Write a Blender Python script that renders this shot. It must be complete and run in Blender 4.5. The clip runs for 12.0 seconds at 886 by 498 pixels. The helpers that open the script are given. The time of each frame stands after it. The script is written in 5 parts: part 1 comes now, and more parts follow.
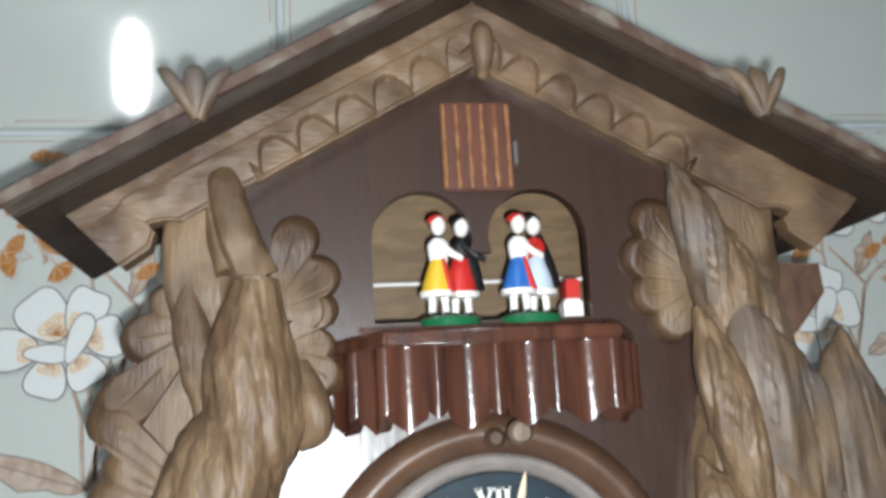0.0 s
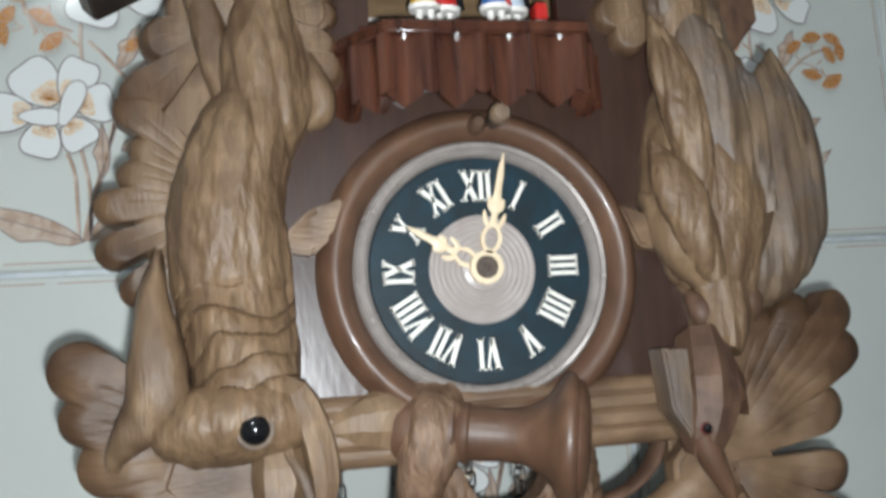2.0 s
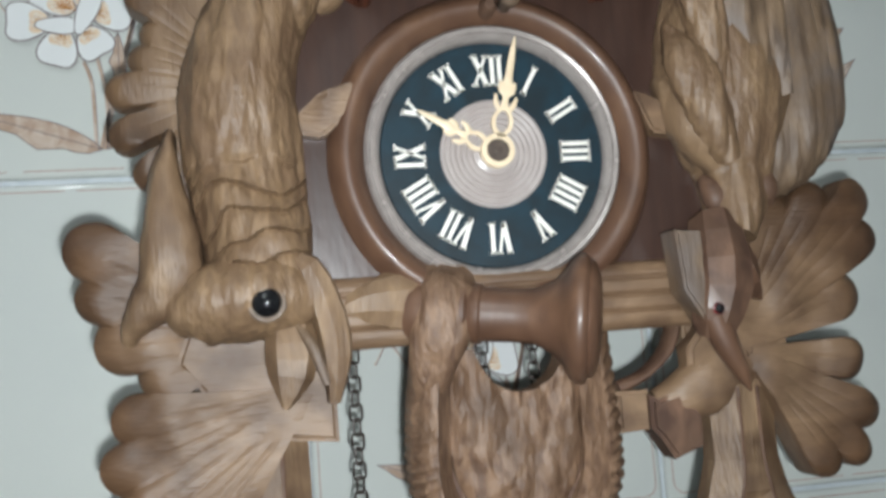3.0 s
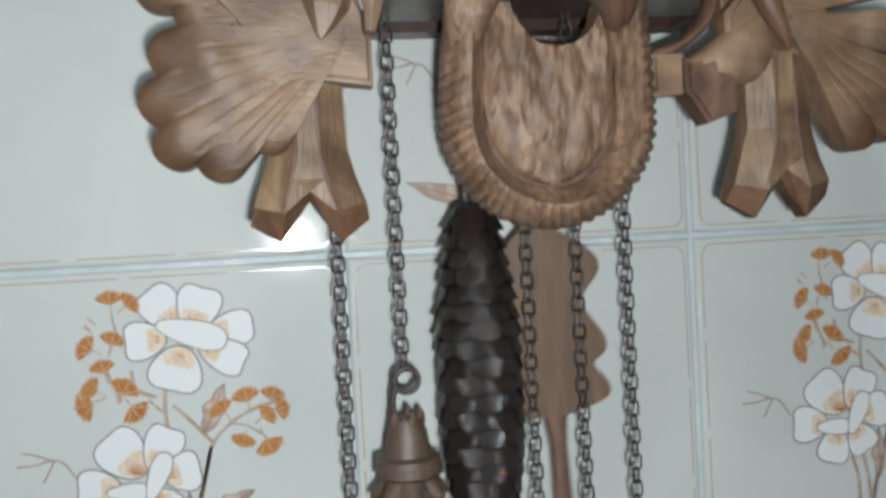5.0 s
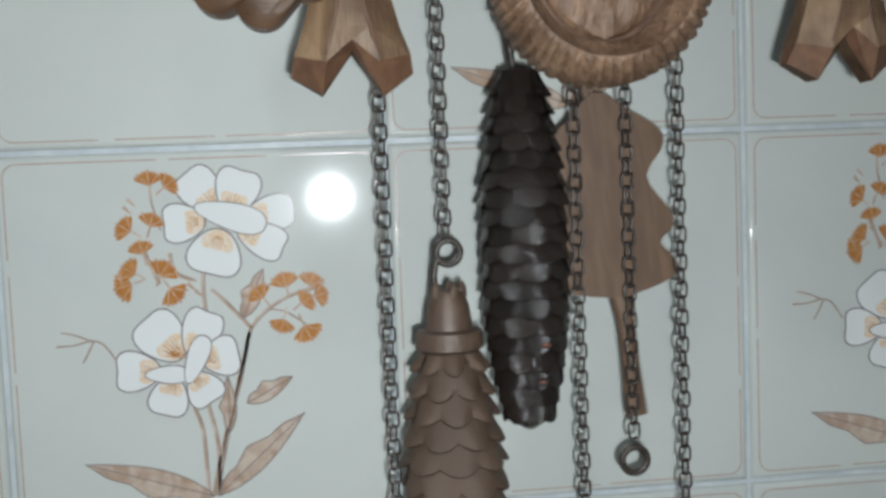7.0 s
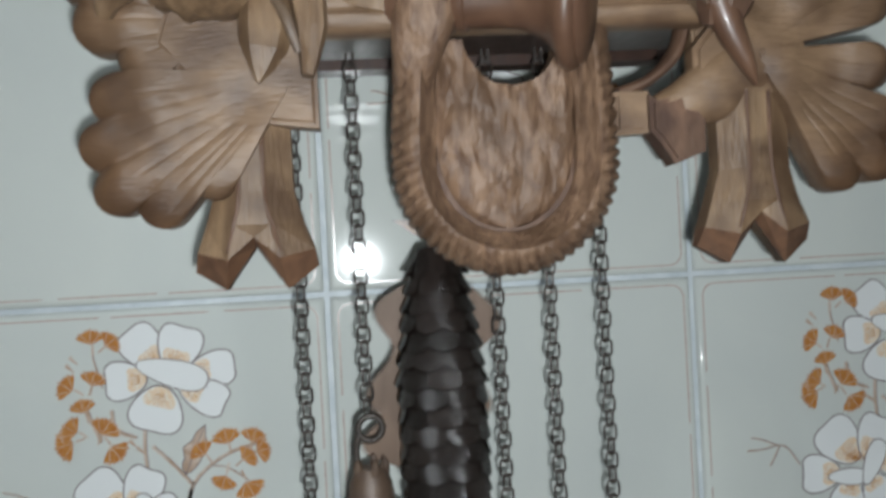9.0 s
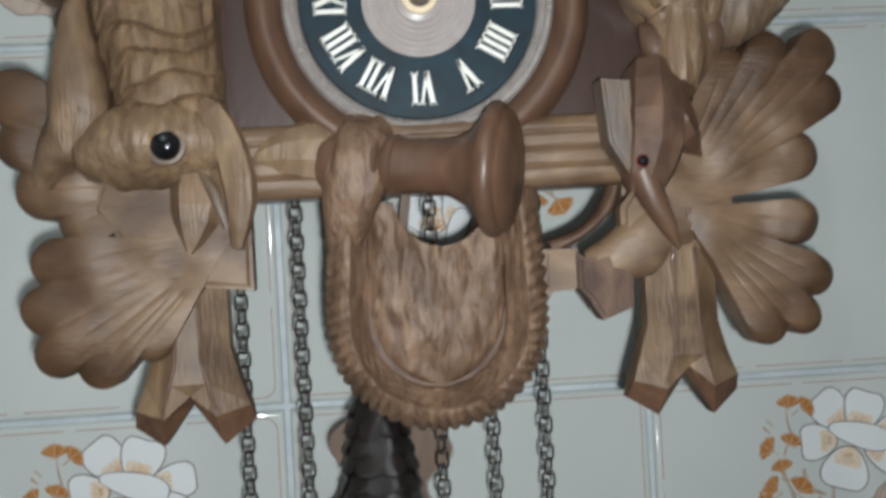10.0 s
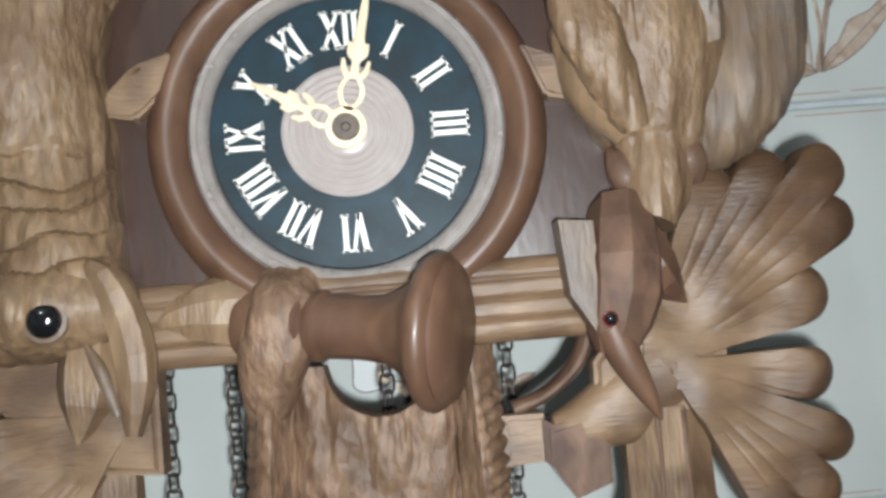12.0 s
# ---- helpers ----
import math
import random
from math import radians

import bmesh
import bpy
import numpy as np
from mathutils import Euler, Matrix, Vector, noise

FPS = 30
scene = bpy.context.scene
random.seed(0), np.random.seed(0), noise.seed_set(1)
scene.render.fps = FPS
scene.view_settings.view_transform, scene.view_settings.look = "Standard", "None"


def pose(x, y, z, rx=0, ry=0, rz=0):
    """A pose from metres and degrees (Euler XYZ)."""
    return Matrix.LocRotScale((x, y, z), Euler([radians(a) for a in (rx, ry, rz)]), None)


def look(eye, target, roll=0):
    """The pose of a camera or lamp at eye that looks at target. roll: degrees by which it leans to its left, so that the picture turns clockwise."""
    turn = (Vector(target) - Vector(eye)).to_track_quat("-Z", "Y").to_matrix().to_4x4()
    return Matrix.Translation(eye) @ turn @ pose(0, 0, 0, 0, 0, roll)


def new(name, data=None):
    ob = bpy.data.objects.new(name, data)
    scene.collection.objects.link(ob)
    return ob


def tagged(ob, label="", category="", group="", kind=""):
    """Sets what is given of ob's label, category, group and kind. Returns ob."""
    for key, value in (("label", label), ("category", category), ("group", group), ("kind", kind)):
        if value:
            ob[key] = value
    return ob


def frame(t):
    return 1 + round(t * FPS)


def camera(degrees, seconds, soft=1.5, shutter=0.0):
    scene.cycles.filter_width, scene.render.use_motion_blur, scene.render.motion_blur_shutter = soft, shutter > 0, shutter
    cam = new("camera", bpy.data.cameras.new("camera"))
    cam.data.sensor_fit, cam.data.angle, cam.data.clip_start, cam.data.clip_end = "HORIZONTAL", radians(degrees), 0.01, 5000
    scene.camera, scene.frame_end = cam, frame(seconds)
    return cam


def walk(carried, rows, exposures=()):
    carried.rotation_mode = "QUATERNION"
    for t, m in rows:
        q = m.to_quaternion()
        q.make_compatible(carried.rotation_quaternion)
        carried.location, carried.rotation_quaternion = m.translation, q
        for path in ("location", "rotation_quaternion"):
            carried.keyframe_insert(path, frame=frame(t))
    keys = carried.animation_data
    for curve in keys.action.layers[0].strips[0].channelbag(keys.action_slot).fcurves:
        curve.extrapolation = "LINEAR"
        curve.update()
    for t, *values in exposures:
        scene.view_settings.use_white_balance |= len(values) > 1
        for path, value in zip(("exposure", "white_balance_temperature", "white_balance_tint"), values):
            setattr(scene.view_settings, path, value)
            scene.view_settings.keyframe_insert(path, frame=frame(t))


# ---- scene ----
cam = camera(49.5, 12.0, soft=3.2, shutter=0.5)
PATH = [
    (0, (-0.09, -0.503, 1.73), (0.195, 1.437, 2.121), -3.2),
    (0.5, (-0.102, -0.51, 1.715), (0.246, 1.431, 2.048), -3.7),
    (1, (-0.113, -0.517, 1.687), (0.283, 1.419, 1.993), -3.9),
    (1.5, (-0.119, -0.524, 1.66), (0.299, 1.413, 1.932), -4.1),
    (2, (-0.125, -0.529, 1.634), (0.312, 1.406, 1.89), -4.1),
    (2.5, (-0.12, -0.53, 1.616), (0.272, 1.418, 1.842), -4.3),
    (2.7, (-0.12, -0.529, 1.611), (0.264, 1.422, 1.822), -4.3),
    (4.3, (-0.131, -0.518, 1.547), (0.235, 1.448, 1.583), -3.6),
    (4.5, (-0.131, -0.521, 1.537), (0.22, 1.448, 1.538), -3.4),
    (5, (-0.13, -0.522, 1.516), (0.191, 1.452, 1.457), -3.0),
    (5.5, (-0.13, -0.519, 1.504), (0.166, 1.457, 1.419), -2.5),
    (6, (-0.132, -0.516, 1.495), (0.147, 1.461, 1.383), -2.3),
    (6.5, (-0.133, -0.514, 1.481), (0.125, 1.466, 1.354), -2.2),
    (6.7, (-0.134, -0.513, 1.477), (0.117, 1.466, 1.336), -2.2),
    (8.3, (-0.105, -0.509, 1.499), (0.082, 1.48, 1.412), -2.8),
    (8.5, (-0.099, -0.51, 1.507), (0.087, 1.48, 1.438), -2.8),
    (9, (-0.085, -0.514, 1.523), (0.102, 1.477, 1.515), -3.0),
    (9.5, (-0.066, -0.52, 1.552), (0.094, 1.474, 1.552), -2.8),
    (10, (-0.051, -0.526, 1.576), (0.102, 1.468, 1.594), -3.1),
    (10.5, (-0.041, -0.529, 1.59), (0.129, 1.463, 1.642), -3.8),
    (11, (-0.028, -0.525, 1.6), (0.13, 1.467, 1.684), -4.3),
    (11.5, (-0.012, -0.505, 1.612), (0.075, 1.491, 1.703), -4.5),
    (12, (-0.009, -0.476, 1.615), (0.051, 1.52, 1.728), -4.7),
]
walk(cam, [(t, look(eye, target, roll)) for t, eye, target, roll in PATH],
     exposures=((0, -0.14), (1.5, -0.1), (2.5, -0.03), (5.0, 0.03), (5.5, 0.02), (6.5, -0.11), (8.5, -0.27), (10, -0.28), (11, -0.16), (12, -0.12)))

# ---------------------------------------------------------------- world and lights
world = bpy.data.worlds.new("world")
scene.world = world
world.use_nodes = True
world.node_tree.nodes["Background"].inputs[0].default_value = (0.75, 0.85, 1.0, 1)
world.node_tree.nodes["Background"].inputs[1].default_value = 0.01
FLASH = 11800.0
LAMP = 145.0


# ---------------------------------------------------------------- materials


def mat(name, color, rough=0.5, metal=0.0, color2=None, scale=(60, 60, 60), bump=0.0, bump_scale=300.0, coat=0.0,
        detail=6.0, ramp=(0.35, 0.7), color3=None, emit=0.0, island=0.0, spec=0.5, stretch=None, stain=False, bump_dist=0.001):
    m = bpy.data.materials.new(name)
    m.use_nodes = True
    nt = m.node_tree
    b = nt.nodes["Principled BSDF"]
    b.inputs["Base Color"].default_value = (*color, 1)
    b.inputs["Roughness"].default_value = rough
    b.inputs["Metallic"].default_value = metal
    b.inputs["Specular IOR Level"].default_value = spec
    b.inputs["Coat Weight"].default_value = coat
    b.inputs["Coat Roughness"].default_value = 0.12
    if emit:
        b.inputs["Emission Color"].default_value = (*color, 1)
        b.inputs["Emission Strength"].default_value = emit
    co = nt.nodes.new("ShaderNodeTexCoord")
    if color2:
        mp = nt.nodes.new("ShaderNodeMapping")
        mp.inputs["Scale"].default_value = scale
        nt.links.new(co.outputs["Object"], mp.inputs["Vector"])
        n1 = nt.nodes.new("ShaderNodeTexNoise")
        n1.inputs["Scale"].default_value = 1.0
        n1.inputs["Detail"].default_value = detail
        n1.inputs["Distortion"].default_value = 0.6
        nt.links.new(mp.outputs[0], n1.inputs["Vector"])
        r1 = nt.nodes.new("ShaderNodeValToRGB")
        r1.color_ramp.elements[0].position, r1.color_ramp.elements[1].position = ramp
        r1.color_ramp.elements[0].color = (*color2, 1)
        r1.color_ramp.elements[1].color = (*color, 1)
        nt.links.new(n1.outputs["Fac"], r1.inputs["Fac"])
        last = r1.outputs["Color"]
        if color3:
            n2 = nt.nodes.new("ShaderNodeTexNoise")
            n2.inputs["Scale"].default_value = 42.0
            n2.inputs["Detail"].default_value = 4.0
            nt.links.new(co.outputs["Object"], n2.inputs["Vector"])
            r2 = nt.nodes.new("ShaderNodeValToRGB")
            r2.color_ramp.elements[0].position, r2.color_ramp.elements[1].position = 0.46, 0.66
            nt.links.new(n2.outputs["Fac"], r2.inputs["Fac"])
            mx = nt.nodes.new("ShaderNodeMix")
            mx.data_type = "RGBA"
            nt.links.new(r2.outputs["Color"], mx.inputs["Factor"])
            nt.links.new(last, mx.inputs["A"])
            mx.inputs["B"].default_value = (*color3, 1)
            last = mx.outputs["Result"]
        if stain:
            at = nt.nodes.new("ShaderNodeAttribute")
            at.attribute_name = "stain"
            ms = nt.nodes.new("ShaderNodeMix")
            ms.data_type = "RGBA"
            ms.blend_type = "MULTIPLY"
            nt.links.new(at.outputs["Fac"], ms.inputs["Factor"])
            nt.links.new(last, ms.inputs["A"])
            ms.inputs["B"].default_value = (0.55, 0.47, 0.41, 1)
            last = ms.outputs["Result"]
        if island:
            oi = nt.nodes.new("ShaderNodeObjectInfo")
            hs = nt.nodes.new("ShaderNodeHueSaturation")
            mr = nt.nodes.new("ShaderNodeMapRange")
            mr.inputs["To Min"].default_value, mr.inputs["To Max"].default_value = 1 - island, 1 + island
            nt.links.new(oi.outputs["Random"], mr.inputs["Value"])
            nt.links.new(mr.outputs[0], hs.inputs["Value"])
            nt.links.new(last, hs.inputs["Color"])
            last = hs.outputs["Color"]
        nt.links.new(last, b.inputs["Base Color"])
        mr2 = nt.nodes.new("ShaderNodeMapRange")
        mr2.inputs["To Min"].default_value, mr2.inputs["To Max"].default_value = rough + min(0.1, 0.4 * rough), rough - min(0.08, 0.4 * rough)
        nt.links.new(n1.outputs["Fac"], mr2.inputs["Value"])
        nt.links.new(mr2.outputs[0], b.inputs["Roughness"])
    if bump:
        n3 = nt.nodes.new("ShaderNodeTexNoise")
        n3.inputs["Scale"].default_value = bump_scale
        n3.inputs["Detail"].default_value = 5.0
        if stretch:
            mp3 = nt.nodes.new("ShaderNodeMapping")
            mp3.inputs["Scale"].default_value = stretch
            nt.links.new(co.outputs["Object"], mp3.inputs["Vector"])
            nt.links.new(mp3.outputs[0], n3.inputs["Vector"])
        else:
            nt.links.new(co.outputs["Object"], n3.inputs["Vector"])
        bp = nt.nodes.new("ShaderNodeBump")
        bp.inputs["Strength"].default_value = bump
        bp.inputs["Distance"].default_value = bump_dist
        nt.links.new(n3.outputs["Fac"], bp.inputs["Height"])
        nt.links.new(bp.outputs[0], b.inputs["Normal"])
    return m


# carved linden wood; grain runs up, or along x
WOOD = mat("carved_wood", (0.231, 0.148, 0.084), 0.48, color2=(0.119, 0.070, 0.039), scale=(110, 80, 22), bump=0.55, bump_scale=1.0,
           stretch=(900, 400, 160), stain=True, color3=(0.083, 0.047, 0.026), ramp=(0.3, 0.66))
WOOD_FUR = mat("chiselled_wood", (0.216, 0.136, 0.075), 0.47, color2=(0.114, 0.068, 0.037), scale=(300, 200, 95), bump=0.9, bump_scale=1.0,
               stretch=(430, 430, 170), bump_dist=0.0012, color3=(0.127, 0.074, 0.041), ramp=(0.3, 0.62))
WOOD_BAG = mat("chiselled_reddish_wood", (0.211, 0.126, 0.076), 0.52, color2=(0.097, 0.052, 0.031), scale=(300, 200, 95), bump=0.9, bump_scale=1.0,
               stretch=(430, 430, 170), bump_dist=0.0016, color3=(0.089, 0.048, 0.026), ramp=(0.32, 0.6))
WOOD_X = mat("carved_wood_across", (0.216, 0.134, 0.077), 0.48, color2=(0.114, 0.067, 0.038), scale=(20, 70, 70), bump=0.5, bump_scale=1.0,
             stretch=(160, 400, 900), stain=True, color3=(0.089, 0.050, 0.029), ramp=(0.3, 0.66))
WOOD_RED = mat("reddish_wood", (0.157, 0.088, 0.055), 0.54, color2=(0.063, 0.033, 0.022), scale=(110, 90, 60), bump=0.3, bump_scale=1.0,
               stretch=(500, 400, 200), color3=(0.093, 0.052, 0.033), coat=0.03, spec=0.3)
WOOD_GREY = mat("greyed_wood", (0.189, 0.125, 0.076), 0.5, color2=(0.077, 0.049, 0.031), scale=(160, 90, 40), bump=0.5, bump_scale=1.0,
                stretch=(800, 400, 160), color3=(0.127, 0.099, 0.084), ramp=(0.3, 0.66))
POLISHED = mat("polished_reddish_wood", (0.145, 0.077, 0.045), 0.42, color2=(0.08, 0.04, 0.024), scale=(90, 90, 40), bump=0.15, bump_scale=1.0,
               stretch=(300, 300, 120), color3=(0.1, 0.051, 0.031), coat=0.1)
CUT = mat("cut_wood_end", (0.15, 0.075, 0.04), 0.55, color2=(0.075, 0.036, 0.02), scale=(120, 120, 120), bump=0.3, bump_scale=500)
LACQUER = mat("dark_lacquer", (0.056, 0.029, 0.021), 0.33, color2=(0.036, 0.018, 0.013), scale=(160, 60, 22), bump=0.13, bump_scale=1.0, stretch=(420, 300, 130), coat=0.12)
BALCONY = mat("balcony_lacquer", (0.1, 0.036, 0.02), 0.2, color2=(0.04, 0.014, 0.009), scale=(200, 60, 20), bump=0.12, bump_scale=400, coat=0.5)
ROOF = mat("roof_wood", (0.05, 0.03, 0.021), 0.5, color2=(0.027, 0.016, 0.011), scale=(60, 60, 60), bump=0.4, bump_scale=300)
ROOF_EDGE = mat("worn_roof_edge", (0.2, 0.17, 0.14), 0.5, color2=(0.09, 0.05, 0.035), scale=(90, 90, 90), bump=0.5, bump_scale=400, ramp=(0.46, 0.7))
DOORM = mat("door_red_wood", (0.14, 0.052, 0.03), 0.4, color2=(0.085, 0.03, 0.018), scale=(300, 90, 30), bump=0.2, bump_scale=500)
DOORRIB = mat("door_rib_wood", (0.34, 0.16, 0.07), 0.42, color2=(0.2, 0.075, 0.03), scale=(300, 90, 200), ramp=(0.4, 0.6))
TAN = mat("inner_panel_wood", (0.2, 0.125, 0.06), 0.6, color2=(0.13, 0.078, 0.036), scale=(60, 60, 200), bump=0.2)
BEZEL = mat("bezel_plastic", (0.38, 0.34, 0.315), 0.24, 0.3, color2=(0.3, 0.265, 0.245), scale=(150, 150, 150))
DISC = mat("dial_disc_plastic", (0.38, 0.335, 0.315), 0.33, color2=(0.33, 0.285, 0.265), scale=(90, 90, 90))
BLACK = mat("chapter_black", (0.011, 0.03, 0.043), 0.5, spec=0.22, color2=(0.01, 0.018, 0.023), scale=(90, 90, 90), bump=0.1)
CREAM = mat("hand_cream", (0.74, 0.6, 0.42), 0.4, color2=(0.66, 0.52, 0.35), scale=(200, 200, 200))
NUM = mat("numeral_white", (0.8, 0.78, 0.72), 0.45, color2=(0.72, 0.69, 0.62), scale=(300, 300, 300))
IRON = mat("chain_iron", (0.05, 0.038, 0.03), 0.42, 0.3, color2=(0.025, 0.019, 0.016), scale=(500, 500, 500), bump=0.2, bump_scale=900, island=0.2)
CONE_BLACK = mat("cone_black_iron", (0.014, 0.0105, 0.0085), 0.22, 0.0, spec=0.36, color2=(0.006, 0.005, 0.005), scale=(150, 150, 150), bump=0.3, bump_scale=500, color3=(0.022, 0.014, 0.011), island=0.35)
COPPER = mat("worn_copper", (0.2, 0.085, 0.05), 0.4, 0.4, color2=(0.05, 0.024, 0.018), scale=(300, 300, 300))
NUT = mat("dark_nut", (0.13, 0.1, 0.08), 0.35, 0.3, color2=(0.08, 0.06, 0.05), scale=(300, 300, 300))
CONE_BROWN = mat("cone_brown_iron", (0.12, 0.078, 0.05), 0.5, 0.1, color2=(0.06, 0.036, 0.024), scale=(150, 150, 150), bump=0.3, bump_scale=500, color3=(0.085, 0.055, 0.04), island=0.15)
PEND = mat("pendulum_wood", (0.15, 0.088, 0.052), 0.55, color2=(0.1, 0.057, 0.033), scale=(200, 90, 30), bump=0.2)
STEEL = mat("steel", (0.55, 0.54, 0.52), 0.3, 1.0)
EYE_BLACK = mat("glass_eye_black", (0.005, 0.005, 0.006), 0.05, coat=0.6)
EYE_RED = mat("glass_eye_red", (0.12, 0.008, 0.01), 0.08, coat=0.6)
P_WHITE = mat("paint_white", (0.78, 0.74, 0.7), 0.4)
P_RED = mat("paint_red", (0.5, 0.022, 0.018), 0.4)
P_YELLOW = mat("paint_yellow", (0.68, 0.42, 0.03), 0.4)
P_BLUE = mat("paint_blue", (0.02, 0.12, 0.4), 0.4)
P_LBLUE = mat("paint_pale_blue", (0.5, 0.58, 0.68), 0.4)
P_BLACK = mat("paint_black", (0.008, 0.008, 0.009), 0.5)
P_GREEN = mat("paint_green", (0.01, 0.12, 0.045), 0.25)
P_BROWN = mat("paint_brown", (0.08, 0.035, 0.02), 0.5)
TILE = mat("glazed_tile", (0.62, 0.645, 0.605), 0.07, color2=(0.565, 0.595, 0.57), scale=(9, 9, 9), bump=0.03, bump_scale=60, ramp=(0.3, 0.75), island=0.015)
GROUT = mat("grout", (0.62, 0.66, 0.68), 0.5, color2=(0.48, 0.53, 0.56), scale=(60, 60, 60), bump=0.3)
T_LINE = mat("tile_line_print", (0.38, 0.25, 0.21), 0.2, color2=(0.52, 0.4, 0.35), scale=(200, 200, 200))
T_WHITE = mat("tile_white_print", (0.76, 0.775, 0.77), 0.1)
T_GREY = mat("tile_outline_print", (0.22, 0.18, 0.18), 0.15)
T_ORANGE = mat("tile_orange_print", (0.52, 0.25, 0.075), 0.15, color2=(0.42, 0.16, 0.04), scale=(400, 400, 400))
T_PALE = mat("tile_pale_orange_print", (0.76, 0.57, 0.38), 0.12, color2=(0.77, 0.7, 0.6), scale=(500, 500, 500), ramp=(0.4, 0.6))
T_TAN = mat("tile_tan_print", (0.6, 0.5, 0.42), 0.15, color2=(0.42, 0.29, 0.21), scale=(110, 110, 110), ramp=(0.35, 0.65))
PLASTER = mat("room_plaster", (0.72, 0.74, 0.74), 0.8, color2=(0.66, 0.68, 0.68), scale=(4, 4, 4), bump=0.1, bump_scale=60)
FLOORM = mat("floor_tile", (0.4, 0.35, 0.3), 0.4, color2=(0.32, 0.28, 0.24), scale=(3, 3, 3))
GLOW = mat("white_light", (0.93, 1.0, 1.04), 0.5, emit=FLASH)
BULB = mat("bulb_light", (0.92, 1.0, 1.03), 0.5, emit=LAMP)

# ---------------------------------------------------------------- building helpers
X0 = -0.026          # the clock's middle
FRONT = -0.163       # front of its case
BASE = Vector((X0, 0.0, 1.605))


def mesh_of(name, bm, *materials, smooth=True):
    bmesh.ops.recalc_face_normals(bm, faces=bm.faces)
    me = bpy.data.meshes.new(name)
    for f in bm.faces:
        f.smooth = smooth
    bm.to_mesh(me)
    bm.free()
    for m in materials:
        me.materials.append(m)
    if smooth:
        me.set_sharp_from_angle(angle=radians(42))
    return me


def part(name, bm, material, parent=None, label="", smooth=True):
    """One mesh object in world coordinates, under a thing or a part."""
    mats = material if isinstance(material, (list, tuple)) else (material,)
    ob = new(name, mesh_of(name, bm, *mats, smooth=smooth))
    if parent is not None:
        ob.parent = parent
        up = Matrix.Identity(4)
        p = parent
        while p is not None:
            up = p.matrix_basis.inverted() if p.parent is None else up
            p = p.parent
        ob.matrix_parent_inverse = up if parent.parent is None else Matrix.Identity(4)
    if label:
        ob["label"] = label
    return ob


def box(bm, x0, x1, y0, y1, z0, z1, bevel=0.0, m=None):
    geo = bmesh.ops.create_cube(bm, size=1)
    vs = geo["verts"]
    for v in vs:
        v.co = Vector(((x0 + x1) / 2 + v.co.x * (x1 - x0), (y0 + y1) / 2 + v.co.y * (y1 - y0), (z0 + z1) / 2 + v.co.z * (z1 - z0)))
        if m is not None:
            v.co = m @ v.co
    if bevel:
        es = list({e for v in vs for e in v.link_edges})
        bmesh.ops.bevel(bm, geom=es, offset=bevel, segments=2, affect="EDGES", clamp_overlap=True)
    return vs


def spline(pts, n, closed=False):
    """Catmull-Rom through tuples of any length."""
    pts = [np.array(p, float) for p in pts]
    k = len(pts)
    out = []
    spans = k if closed else k - 1
    for i in range(n if closed else n + 1):
        u = i / n * spans
        j = min(int(u), spans - 1)
        f = u - j
        if closed:
            a, b, c, d = (pts[(j + q) % k] for q in (-1, 0, 1, 2))
        else:
            a, b, c, d = pts[max(j - 1, 0)], pts[j], pts[j + 1], pts[min(j + 2, k - 1)]
        out.append(0.5 * (2 * b + (c - a) * f + (2 * a - 5 * b + 4 * c - d) * f * f + (3 * b - a - 3 * c + d) * f ** 3))
    return out


def chips(x, y, z, k=1.0, sx=260.0, sz=110.0):
    """Chisel marks: small hollow facets, longer up than across."""
    d, _ = noise.voronoi(Vector((x * sx, y * 60, z * sz)))
    n1 = noise.noise(Vector((x * sx * 0.55, y * 120, z * sz * 0.32 + x * 30)))
    n2 = noise.noise(Vector((x * sx * 1.5, y * 240, z * sz * 0.8)))
    return k * (d[0] - 0.35 + 0.9 * (2 * abs(n1) - 0.5) + 0.45 * abs(n2))


def loft(bm, secs, n=40, m=28, chip=0.0, sx=260.0, sz=110.0, flat=1.0):
    """A rounded solid along a path of (x, y, z, half width, half depth); its ends are closed."""
    rows = spline(secs, n)
    rings = []
    for i, r in enumerate(rows):
        a, b = rows[max(i - 1, 0)], rows[min(i + 1, len(rows) - 1)]
        t = Vector(b[:3] - a[:3]).normalized()
        depth = Vector((0, -1, 0))
        depth = (depth - t * depth.dot(t)).normalized()
        side = t.cross(depth)
        ring = []
        for j in range(m):
            q = 2 * math.pi * j / m
            cx, cy = math.cos(q), math.sin(q)
            cx = math.copysign(abs(cx) ** flat, cx)
            cy = math.copysign(abs(cy) ** flat, cy)
            p = Vector(r[:3]) + side * (cx * max(r[3], 1e-4)) + depth * (cy * max(r[4], 1e-4))
            if chip:
                p += (side * cx + depth * cy) * chips(p.x, p.y, p.z, chip, sx, sz)
            ring.append(bm.verts.new(p))
        rings.append(ring)
    for a, b in zip(rings, rings[1:]):
        for j in range(m):
            bm.faces.new((a[j], a[(j + 1) % m], b[(j + 1) % m], b[j]))
    bm.faces.new(rings[0])
    bm.faces.new(rings[-1][::-1])
    return bm


